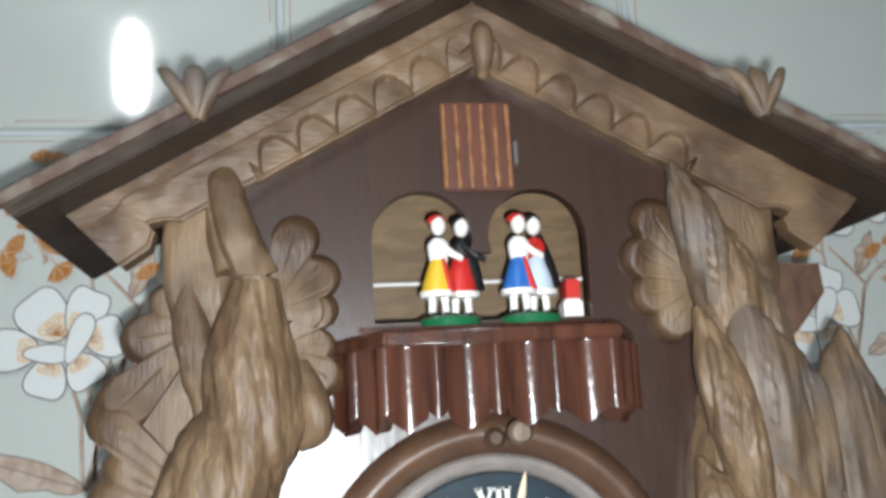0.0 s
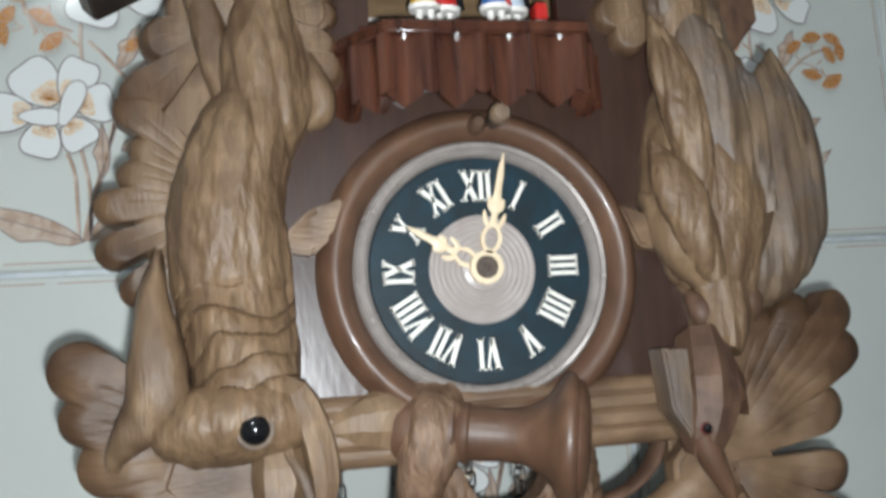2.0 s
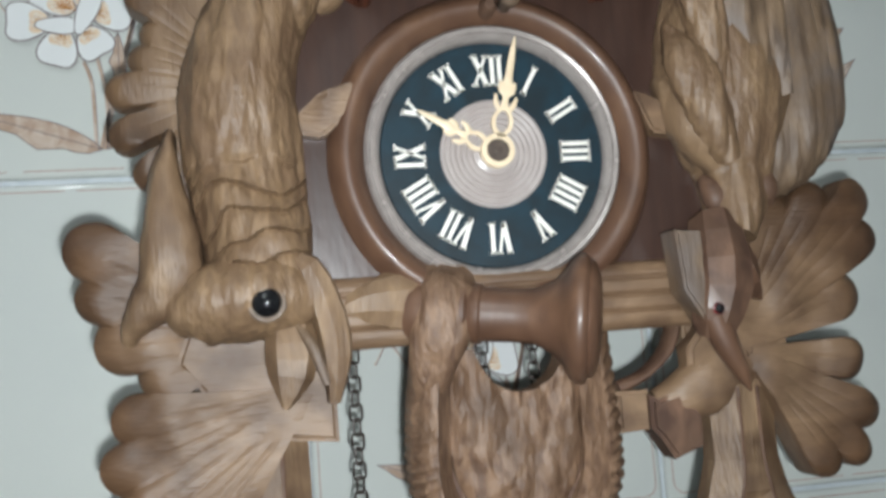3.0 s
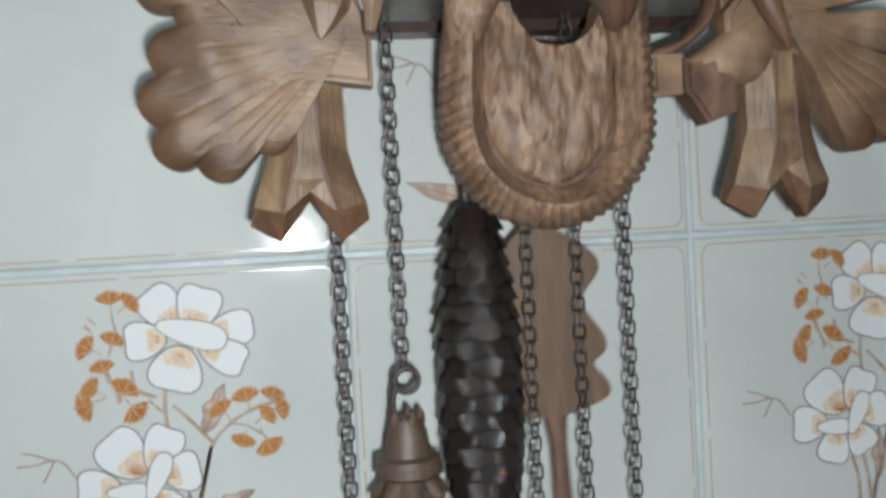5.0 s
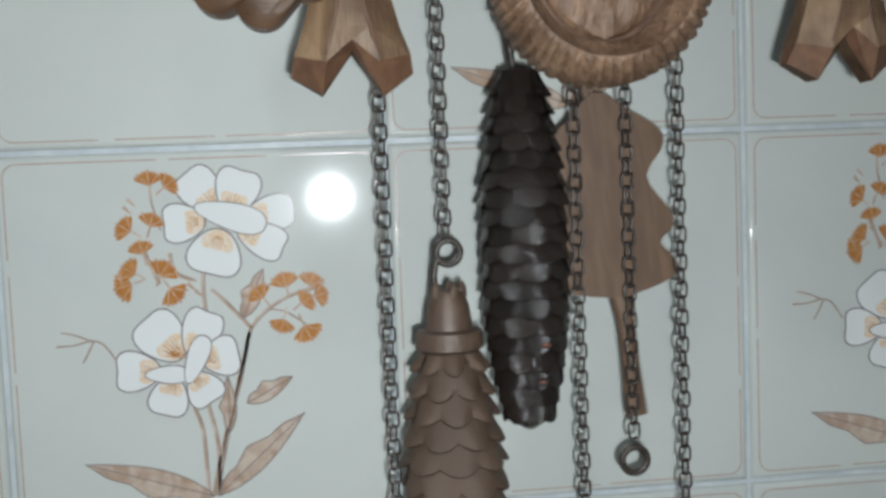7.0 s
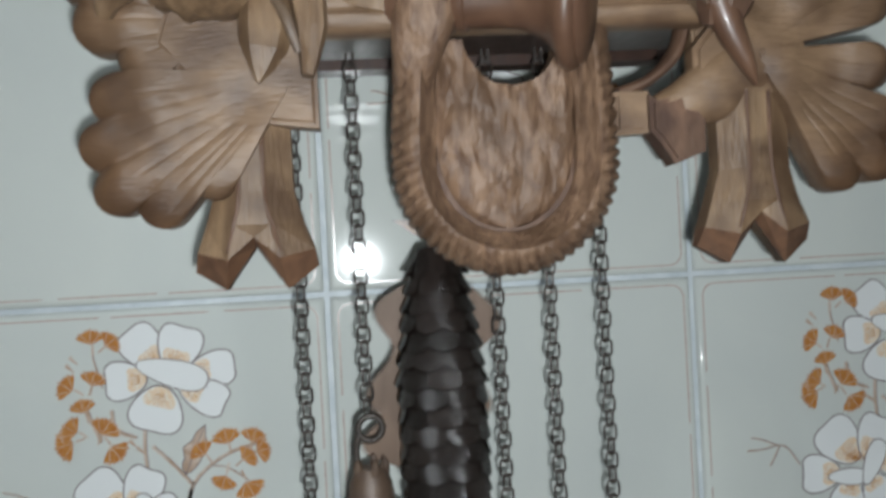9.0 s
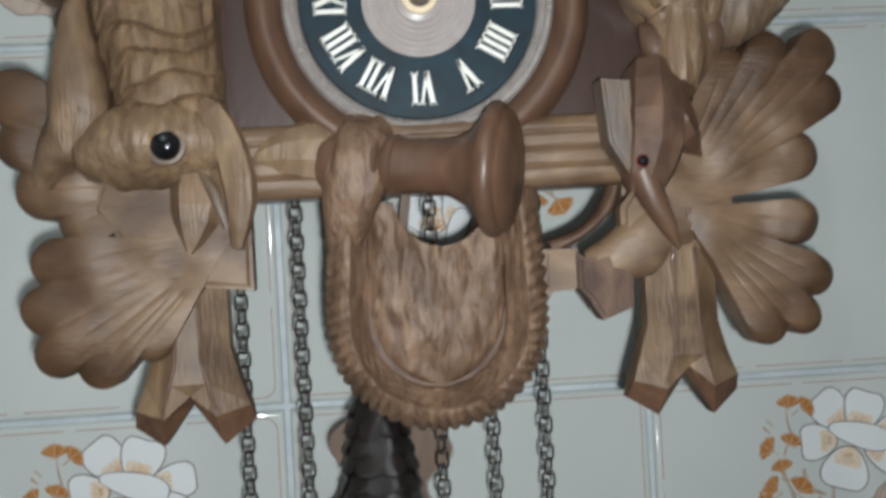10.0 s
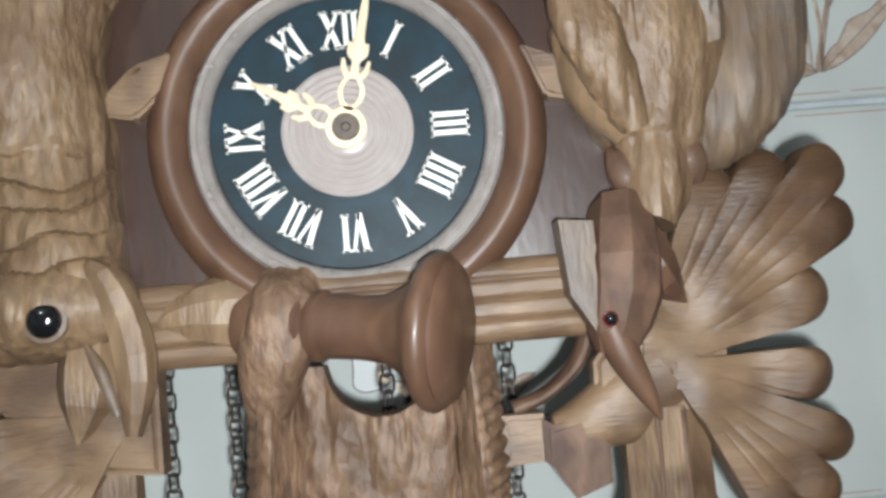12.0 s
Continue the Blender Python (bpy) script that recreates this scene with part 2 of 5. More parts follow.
def sheet(bm, top, nu, nv, yback):
    """A relief: top(u, v) gives its front; the border goes straight back to yback."""
    g = [[bm.verts.new(top(i / nu, j / nv)) for j in range(nv + 1)] for i in range(nu + 1)]
    for i in range(nu):
        for j in range(nv):
            bm.faces.new((g[i][j], g[i + 1][j], g[i + 1][j + 1], g[i][j + 1]))
    rim = [g[0][j] for j in range(nv)] + [g[i][nv] for i in range(nu)] + [g[nu][nv - j] for j in range(nv)] + [g[nu - i][0] for i in range(nu)]
    back = [bm.verts.new((v.co.x, yback, v.co.z)) for v in rim]
    k = len(rim)
    for i in range(k):
        bm.faces.new((rim[i], rim[(i + 1) % k], back[(i + 1) % k], back[i]))
    bm.faces.new(back)
    return bm


def plate(bm, outline, holes, y0, y1):
    """A flat board from an outline in x and z, with holes, between two depths."""
    loops = []
    edges = []
    for loop in [outline] + list(holes):
        vs = [bm.verts.new((x, y0, z)) for x, z in loop]
        loops.append(vs)
        edges += [bm.edges.new((vs[i], vs[(i + 1) % len(vs)])) for i in range(len(vs))]
    got = bmesh.ops.triangle_fill(bm, edges=edges, use_beauty=True, use_dissolve=False)
    faces = [f for f in got["geom"] if isinstance(f, bmesh.types.BMFace)]
    ext = bmesh.ops.extrude_face_region(bm, geom=faces, use_keep_orig=True)
    for v in ext["geom"]:
        if isinstance(v, bmesh.types.BMVert):
            v.co.y = y1
    return bm


def lathe(bm, prof, m, seg=40):
    """Turns a profile of (along, radius) round the axis z of the pose m."""
    rings = []
    for h, r in prof:
        rings.append([bm.verts.new(m @ Vector((max(r, 1e-5) * math.cos(2 * math.pi * i / seg), max(r, 1e-5) * math.sin(2 * math.pi * i / seg), h))) for i in range(seg)])
    for a, b in zip(rings, rings[1:]):
        for i in range(seg):
            bm.faces.new((a[i], a[(i + 1) % seg], b[(i + 1) % seg], b[i]))
    bm.faces.new(rings[0])
    bm.faces.new(rings[-1])
    return bm


def ball(bm, c, r, sx=1.0, sy=1.0, sz=1.0, seg=20, mi=0):
    geo = bmesh.ops.create_uvsphere(bm, u_segments=seg, v_segments=max(seg * 2 // 3, 6), radius=r)
    for v in geo["verts"]:
        v.co = Vector((c[0] + v.co.x * sx, c[1] + v.co.y * sy, c[2] + v.co.z * sz))
    for f in {f for v in geo["verts"] for f in v.link_faces}:
        f.material_index = mi


FACE = pose(0, 0, 0, 90)          # turns z towards the viewer (-y)


def facing(x, y, z):
    return Matrix.Translation((x, y, z)) @ FACE


def fan_leaf(bm, base, lobes, fill, yfront=-0.158, yback=-0.144, tilt=0.0, groove=1.0, margin=24):
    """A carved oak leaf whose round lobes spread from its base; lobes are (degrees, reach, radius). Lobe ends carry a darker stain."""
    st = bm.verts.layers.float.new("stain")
    bx, bz = base
    lo, hi = min(a for a, _, _ in lobes) - margin, max(a for a, _, _ in lobes) + margin
    n, m = 190, 34
    mids = sorted(a for a, _, _ in lobes)
    gaps = [(p + q) / 2 for p, q in zip(mids, mids[1:])]

    def reach(deg):
        best = fill * max(0.25, min(1.0, (deg - lo) / 22, (hi - deg) / 22))
        for a, far, r in lobes:
            L = far - r
            d = radians(deg - a)
            k = r * r - (L * math.sin(d)) ** 2
            if k > 0 and abs(d) < 1.2:
                best = max(best, L * math.cos(d) + math.sqrt(k))
        return best

    def point(i, j):
        deg = lo + (hi - lo) * i / n
        R = reach(deg)
        s = 0.04 + 0.96 * (j / m) ** 0.8
        x, z = bx + R * s * math.cos(radians(deg)), bz + R * s * math.sin(radians(deg))
        y = yfront + tilt * s + 0.0045 * max(0.0, (s - 0.86) / 0.14) ** 2
        g = min([abs(deg - q) for q in gaps] + [99]) * s
        y += groove * 0.0012 * math.exp(-(g / 0.7) ** 2) * (0.35 < s < 0.9)
        c = min(abs(deg - q) for q in mids)
        y -= groove * (0.0005 * math.exp(-(c / 7.0) ** 2) * s - 0.0011 * math.exp(-(c / 0.7) ** 2) * (0.45 < s < 0.78))
        y += 0.003 * noise.noise(Vector((x * 55, 3.1, z * 55))) + chips(x, 0, z, 0.0003, 110, 110) * s
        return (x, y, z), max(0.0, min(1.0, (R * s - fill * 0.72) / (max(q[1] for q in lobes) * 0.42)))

    g = []
    for i in range(n + 1):
        row = []
        for j in range(m + 1):
            co, k = point(i, j)
            v = bm.verts.new(co)
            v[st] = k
            row.append(v)
        g.append(row)
    for i in range(n):
        for j in range(m):
            bm.faces.new((g[i][j], g[i + 1][j], g[i + 1][j + 1], g[i][j + 1]))
    rim = [g[i][m] for i in range(n + 1)] + [g[n][j] for j in range(m - 1, -1, -1)] + [g[i][0] for i in range(n - 1, -1, -1)] + [g[0][j] for j in range(1, m)]
    back = []
    for v in rim:
        w = bm.verts.new((v.co.x, yback, v.co.z))
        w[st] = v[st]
        back.append(w)
    for i in range(len(rim)):
        k = (i + 1) % len(rim)
        bm.faces.new((rim[i], rim[k], back[k], back[i]))
    bm.faces.new(back)
    return bm


# ---------------------------------------------------------------- room
def room():
    specs = (("floor", (-1.7, 1.7, -2.8, 0.15, -0.1, 0.0), FLOORM), ("ceiling", (-1.7, 1.7, -2.8, 0.15, 2.55, 2.65), PLASTER),
             ("wall_west", (-1.7, -1.6, -2.7, 0.012, 0, 2.55), PLASTER), ("wall_east", (1.6, 1.7, -2.7, 0.012, 0, 2.55), PLASTER),
             ("wall_south", (-1.7, 1.7, -2.8, -2.7, 0, 2.55), PLASTER))
    for name, b, m in specs:
        bm = bmesh.new()
        box(bm, *b)
        tagged(part(name, bm, m, smooth=False), "plain pale painted room surface behind the camera", name.split("_")[0], kind="structure")
    bm = bmesh.new()
    box(bm, -1.6, 1.6, 0.0, 0.11, 0.0, 2.55)
    for v in bm.verts:
        if v.co.y < 0.05:
            v.co.y = 0.0035
    return tagged(part("wall_north", bm, GROUT, smooth=False), "wall of pale glazed tiles with floral decoration and white grout", "wall", kind="structure")


wall = room()
bm = bmesh.new()
lathe(bm, [(-0.075, 0.004), (-0.07, 0.016), (-0.03, 0.021), (0.03, 0.021), (0.07, 0.016), (0.075, 0.004)], pose(-0.382, -1.15, 2.404), 20)
bulb_ob = part("ceiling_lamp", bm, BULB)
tagged(bulb_ob, "bare white tubular ceiling lamp, switched on", "lamp")
bm = bmesh.new()
lathe(bm, [(0.0, 0.02), (0.02, 0.022), (0.06, 0.022), (0.0715, 0.05)], pose(-0.382, -1.15, 2.4785), 20)
part("lamp_socket", bm, P_WHITE, bulb_ob)

# the light beside the lens, carried along with it
bm = bmesh.new()
bmesh.ops.create_circle(bm, cap_ends=True, segments=16, radius=0.0045)
flash = new("phone_light", mesh_of("phone_light", bm, GLOW))
tagged(flash, "small round white light of a phone, switched on", "light")


# ---------------------------------------------------------------- the clock
clock = new("cuckoo_clock")
clock.location = BASE
tagged(clock, "carved wooden cuckoo clock with hunting motifs on a tiled wall", "clock")
S = 0.54                     # slope of the roof
APEX = 1.8978


def roof_z(x, top=APEX):
    return top - S * abs(x - X0)


def case():
    bm = bmesh.new()
    cz, hz = 1.772, 1.797
    def arch(c, r, a0, a1):
        return [(c + r * math.cos(radians(a)), 1.802 + r * math.sin(radians(a))) for a in range(a0, a1 + 1, 10)]
    hole = [(X0 - 0.040, cz), (X0 + 0.040, cz)] + arch(X0 + 0.0215, 0.0185, 0, 180)
    hole += [(X0 + 0.004, hz), (X0 - 0.004, hz)] + arch(X0 - 0.0215, 0.0185, 0, 180)
    outline = [(X0 - 0.1, 1.607), (X0 + 0.1, 1.607), (X0 + 0.1, roof_z(X0 + 0.1) - 0.008), (X0, APEX - 0.008), (X0 - 0.1, roof_z(X0 + 0.1) - 0.008)]
    plate(bm, outline, [hole], FRONT, FRONT + 0.006)
    part("front_panel", bm, LACQUER, clock, "dark brown lacquered front panel", smooth=False)
    for sx in (-1, 1):
        bm = bmesh.new()
        x = X0 + sx * 0.096
        box(bm, x - 0.004, x + 0.004, FRONT + 0.006, -0.045, 1.607, roof_z(x) - 0.01, 0.001)
        part("side_panel", bm, LACQUER, clock, "dark brown side of the case")
    for y0, y1 in ((FRONT + 0.006, -0.088), (-0.062, -0.045)):
        bm = bmesh.new()
        box(bm, X0 - 0.092, X0 + 0.092, y0, y1, 1.607, 1.613)
        part("bottom_board", bm, LACQUER, clock, "dark underside of the case")
    bm = bmesh.new()
    plate(bm, [(X0 - 0.092, 1.613), (X0 + 0.092, 1.613), (X0 + 0.092, roof_z(X0 + 0.092) - 0.012), (X0, APEX - 0.012), (X0 - 0.092, roof_z(X0 + 0.092) - 0.012)], [], -0.051, -0.045)
    part("back_panel", bm, LACQUER, clock, smooth=False)
    bm = bmesh.new()
    box(bm, X0 - 0.02, X0 + 0.02, -0.045, 0.0, 1.76, 1.80, 0.001)
    part("hanging_block", bm, TAN, clock)
    bm = bmesh.new()
    box(bm, X0 - 0.07, X0 + 0.07, -0.112, -0.108, 1.755, 1.845)
    part("inner_panel", bm, TAN, clock, "plain tan board behind the dancers")
    bm = bmesh.new()
    lathe(bm, [(-0.05, 0.0009), (0.05, 0.0009)], pose(X0, -0.120, 1.793, 0, 90), 10)
    part("rod", bm, P_WHITE, clock, "thin white rod")


def roof():
    for sx in (-1, 1):
        bm = bmesh.new()
        half, th = 0.1600, 0.0085
        prof = [(X0, APEX), (X0 + sx * half, APEX - S * half), (X0 + sx * (half - 0.0065), APEX - S * half - 0.0062), (X0, APEX - th)]
        vs0 = [bm.verts.new((x, -0.197, z)) for x, z in prof]
        vs1 = [bm.verts.new((x, -0.082, z)) for x, z in prof]
        bm.faces.new(vs0)
        bm.faces.new(vs1)
        for i in range(4):
            bm.faces.new((vs0[i], vs0[(i + 1) % 4], vs1[(i + 1) % 4], vs1[i]))
        bmesh.ops.bevel(bm, geom=list(bm.edges), offset=0.0008, segments=2, affect="EDGES")
        panel = part("roof_panel", bm, ROOF, clock, "dark stained roof board")
        # worn front edge, two narrow strips
        for k, (dz, h, y) in enumerate(((-0.0004, 0.0044, -0.2005), (0.0012, 0.0022, -0.1985))):
            bm = bmesh.new()
            n = 30
            rows = []
            for i in range(n + 1):
                d = half * i / n
                w = 0.0006 * noise.noise(Vector((d * 220, k * 7, sx)))
                x, z = X0 + sx * d, APEX - S * d + dz
                rows.append([bm.verts.new(p) for p in ((x, y + w, z - h), (x, y + w, z), (x, y + 0.004, z + 0.0003), (x, y + 0.004, z - h))])
            for a, b in zip(rows, rows[1:]):
                for j in range(4):
                    bm.faces.new((a[j], a[(j + 1) % 4], b[(j + 1) % 4], b[j]))
            bm.faces.new(rows[0])
            bm.faces.new(rows[-1])
            part("edge_strip", bm, ROOF_EDGE if k == 0 else ROOF, panel, "worn pale edge of the roof" if k == 0 else "")
        # carved leaf crest on the roof edge
        cx = X0 + sx * 0.097
        cz = roof_z(cx) - 0.004
        bm = bmesh.new()
        for dx, dz, w in ((-0.0105, 0.0125, 0.0026), (-0.0015, 0.013, 0.0036), (0.0085, 0.0125, 0.0022)):
            loft(bm, [(cx, -0.199, cz - 0.005, 0.0022, 0.003), (cx + dx * 0.6, -0.201, cz + dz * 0.4, w, 0.003), (cx + dx * 0.95, -0.2, cz + dz * 0.8, w * 0.8, 0.002), (cx + dx * 1.25, -0.198, cz + dz, 0.0006, 0.0006)], 12, 12, 0.0006)
        part("roof_crest", bm, WOOD_GREY, clock, "small carved leaf crest with worn tips")


def barge():
    dirs = {}
    for sx in (-1, 1):
        L = 0.146
        t = Vector((sx, 0, -0.545)).normalized()
        nrm = Vector((sx * 0.545, 0, 1)).normalized()
        a = Vector((X0, 0, 1.8935))
        ln = L / abs(t.x)

        def at(u, w, y):
            p = a + t * (u * ln) - nrm * w
            return (p.x, y, p.z)

        bm = bmesh.new()

        def top(u, v):
            w = 0.0235 * v + 0.0045 * max(0.0, (u - 0.8) / 0.2) ** 0.8 * v
            if u > 0.8:
                w -= 0.006 * v * math.sin(math.pi * min(1, (u - 0.8) / 0.13)) * (u < 0.93)
            f = (u * 10.6 - 0.45) % 1.0
            edge = 0.5 + 0.42 * abs(2 * f - 1) ** 2.4
            y = -0.1745 + 0.003 * (v - 0.3) ** 2 + 0.004 * (v < 0.03) - 0.0009 * (0.06 < v < 0.4) + 0.0007 * noise.noise(Vector((u * 22, v * 4, sx)))
            if v > edge and 0.042 < u < 0.62:
                y += 0.0034 * min(1.0, (v - edge) / 0.05) - 0.0016 * max(0.0, (v - edge) / 0.5)
            if v > 0.97:
                y += 0.001
            return at(u * (1 - 0.05 * v * (u > 0.9)), w, y)

        sheet(bm, top, 260, 34, FRONT)
        board = part("barge_board", bm, WOOD_X, clock, "pale carved barge board with scalloped hollows")
    bm = bmesh.new()
    loft(bm, [(X0 + 0.003, -0.172, 1.880, 0.001, 0.002), (X0 + 0.003, -0.176, 1.877, 0.004, 0.004), (X0 + 0.003, -0.175, 1.868, 0.004, 0.004), (X0 + 0.003, -0.172, 1.861, 0.002, 0.002)], 14, 14, 0.0004)
    part("ridge_knob", bm, WOOD_X, clock)


def door():
    bm = bmesh.new()
    x0, x1, z0, z1 = X0 - 0.013, X0 + 0.0135, 1.8195, 1.8535
    box(bm, x0, x1, FRONT - 0.0035, FRONT, z0, z1, 0.0006)
    d = part("cuckoo_door", bm, DOORM, clock, "small red-brown door with pale vertical ribs, closed")
    n = 6
    for i in range(n):
        x = x0 + 0.0012 + (x1 - x0 - 0.0024) * i / (n - 1)
        bm = bmesh.new()
        loft(bm, [(x, FRONT - 0.0036, z0 + 0.001, 0.0007, 0.0007), (x, FRONT - 0.0036, z1 - 0.001, 0.0007, 0.0007)], 30, 8, 0.0003, 800, 500)
        part("rib", bm, DOORRIB, d)
    bm = bmesh.new()
    box(bm, x1 + 0.0005, x1 + 0.002, FRONT - 0.004, FRONT, 1.829, 1.8385, 0.0004)
    part("hinge", bm, STEEL, d, "tiny steel hinge")


def balcony():
    z0, z1 = 1.7375, 1.7608
    pts = [(-0.0835, FRONT), (-0.0650, -0.190), (0.0150, -0.190), (0.0290, FRONT)]
    bm = bmesh.new()
    up = [bm.verts.new((x, y, 1.7660)) for x, y in pts]
    lo = [bm.verts.new((x, y, 1.7608)) for x, y in pts]
    bm.faces.new(up)
    bm.faces.new(lo)
    for i in range(4):
        bm.faces.new((up[i], up[(i + 1) % 4], lo[(i + 1) % 4], lo[i]))
    for v in bm.verts:
        v.co.y += -0.0015 if v.co.y < -0.18 else 0
    bmesh.ops.bevel(bm, geom=list(bm.edges), offset=0.0009, segments=2, affect="EDGES")
    b = part("balcony", bm, BALCONY, clock, "glossy red-brown balcony with fluted front")

    def run(p, q, wide, count):
        """Boards along one side of the balcony: wide coves with a pointed foot and a bead between."""
        p, q = Vector((*p, 0)), Vector((*q, 0))
        t = (q - p).normalized()
        nn = Vector((t.y, -t.x, 0))
        ln = (q - p).length
        per = ln / count
        for k in range(count):
            for lo_u, hi_u, cove in ((0.0, 0.68, True), (0.68, 1.0, False)):
                bm = bmesh.new()
                nseg = 10
                cols = []
                for i in range(nseg + 1):
                    f = i / nseg
                    u = (k + lo_u + (hi_u - lo_u) * f) * per
                    bulge = -0.0026 * math.sin(math.pi * f) if cove else 0.0020 * math.sin(math.pi * f)
                    base = p + t * u + nn * (bulge - 0.0008)
                    foot = z0 - (0.0045 * (1 - abs(2 * f - 1)) if cove else -0.002 + 0.002 * math.sin(math.pi * f))
                    cols.append([bm.verts.new((base.x, base.y, zz)) for zz in (z1, (z1 + foot) / 2, foot)] +
                                [bm.verts.new((base.x - nn.x * 0.006, base.y - nn.y * 0.006, zz)) for zz in (foot + 0.001, z1)])
                for c0, c1 in zip(cols, cols[1:]):
                    for j in range(5):
                        bm.faces.new((c0[j], c0[(j + 1) % 5], c1[(j + 1) % 5], c1[j]))
                bm.faces.new(cols[0])
                bm.faces.new(cols[-1])
                part("baluster_board" if cove else "bead", bm, BALCONY, b)

    run(pts[0], pts[1], 0, 2)
    run(pts[1], pts[2], 0, 4)
    run(pts[2], pts[3], 0, 2)


def doll(name, x, y, skirt, top, hair, lean, tall=1.0, man=False):
    """One small painted figurine, a single mesh."""
    bm = bmesh.new()
    z = 1.7735
    mats = [P_WHITE, skirt, top, hair, P_BLACK]

    def tube(secs, mi, seg=14):
        n0 = len(bm.faces)
        loft(bm, secs, 8, seg)
        bm.faces.ensure_lookup_table()
        for f in bm.faces[n0:]:
            f.material_index = mi
    for s in (-1, 1):
        tube([(x + s * 0.0026, y, z, 0.0014, 0.0014), (x + s * 0.0024, y, z + 0.005, 0.0015, 0.0015), (x + s * 0.002, y, z + 0.010, 0.0018, 0.0018)], 0)
        tube([(x + s * 0.0026, y - 0.001, z, 0.0017, 0.0022), (x + s * 0.0026, y - 0.001, z + 0.0018, 0.0012, 0.0014)], 4)
    if man:
        tube([(x, y, z + 0.009, 0.0062, 0.005), (x + lean * 0.3, y, z + 0.017, 0.0045, 0.004), (x + lean * 0.6, y, z + 0.022, 0.0032, 0.003)], 1)
    else:
        tube([(x, y, z + 0.008, 0.0068, 0.006), (x + lean * 0.3, y, z + 0.015, 0.005, 0.0045), (x + lean * 0.6, y, z + 0.021, 0.003, 0.003)], 1)
    tube([(x + lean * 0.6, y, z + 0.019, 0.003, 0.0028), (x + lean * 0.9, y, z + 0.026, 0.0042, 0.003), (x + lean, y, z + 0.029, 0.0022, 0.002)], 2)
    tube([(x + lean * 0.8, y - 0.002, z + 0.027, 0.0014, 0.0014), (x + lean * 0.8 + 0.004 * (1 if lean > 0 else -1), y - 0.004, z + 0.023, 0.0014, 0.0014), (x + lean * 0.8 + 0.008 * (1 if lean > 0 else -1), y - 0.003, z + 0.021, 0.0012, 0.0012)], 0 if not man else 2)
    # black piece behind each man paints in the shadow seen beside the dancers
    if man:
        tube([(x + 0.0032, y + 0.002, z + 0.010, 0.0062, 0.003), (x + 0.0022 + lean * 0.5, y + 0.001, z + 0.02, 0.0048, 0.0036), (x + 0.001 + lean, y + 0.002, z + 0.03, 0.003, 0.002)], 4)
    # white hem, and the coloured apron ribbon of the dancers in skirts
    tube([(x, y, z + 0.0072, 0.0066, 0.0058), (x, y, z + 0.0092, 0.0071, 0.0063)], 0)
    if not man:
        tube([(x + 0.0042, y - 0.0034, z + 0.0085, 0.002, 0.0018), (x + 0.003, y - 0.003, z + 0.015, 0.0014, 0.0014), (x + 0.0018, y - 0.002, z + 0.021, 0.001, 0.001)], 3)
    hx, hz = x + lean * 1.1, z + 0.0345
    ball(bm, (hx, y - 0.0004, hz - 0.0006), 0.0033, 0.88, 0.95, 1.15, 14, 0)
    ball(bm, (hx - 0.0003, y + 0.0008, hz + 0.0015), 0.0036, 1.0, 0.95, 0.66, 14, 3)
    return part(name, bm, mats, carousel, "small painted figurine")


case()
roof()
barge()
door()
balcony()
bm = bmesh.new()
box(bm, X0 - 0.046, X0 + 0.044, -0.175, -0.13, 1.7645, 1.769)
carousel = part("carousel", bm, BALCONY, clock)
for cx in (-0.0385, -0.0085):
    bm = bmesh.new()
    lathe(bm, [(0, 0.0108), (0.0008, 0.0116), (0.0035, 0.0114), (0.0045, 0.0100)], pose(cx, -0.160, 1.769), 28)
    part("figure_base", bm, P_GREEN, carousel, "round dark green base")
doll("figurine", -0.0425, -0.162, P_YELLOW, P_WHITE, P_RED, 0.001)
doll("figurine", -0.0335, -0.158, P_RED, P_BLACK, P_BLACK, 0.0012, man=True)
doll("figurine", -0.0125, -0.162, P_BLUE, P_WHITE, P_RED, 0.001)
doll("figurine", -0.0042, -0.158, P_LBLUE, P_RED, P_BLACK, -0.0005, man=True)
bm = bmesh.new()
box(bm, 0.0052, 0.0125, -0.158, -0.148, 1.769, 1.7795, 0.001)
tub = part("toy_trough", bm, P_WHITE, carousel, "tiny white painted trough")
bm = bmesh.new()
box(bm, 0.0065, 0.0118, -0.1575, -0.1495, 1.7795, 1.787, 0.0006)
part("toy_block", bm, P_RED, tub, "tiny red block")


# ---------------------------------------------------------------- dial
DX, DZ = -0.0275, 1.6735


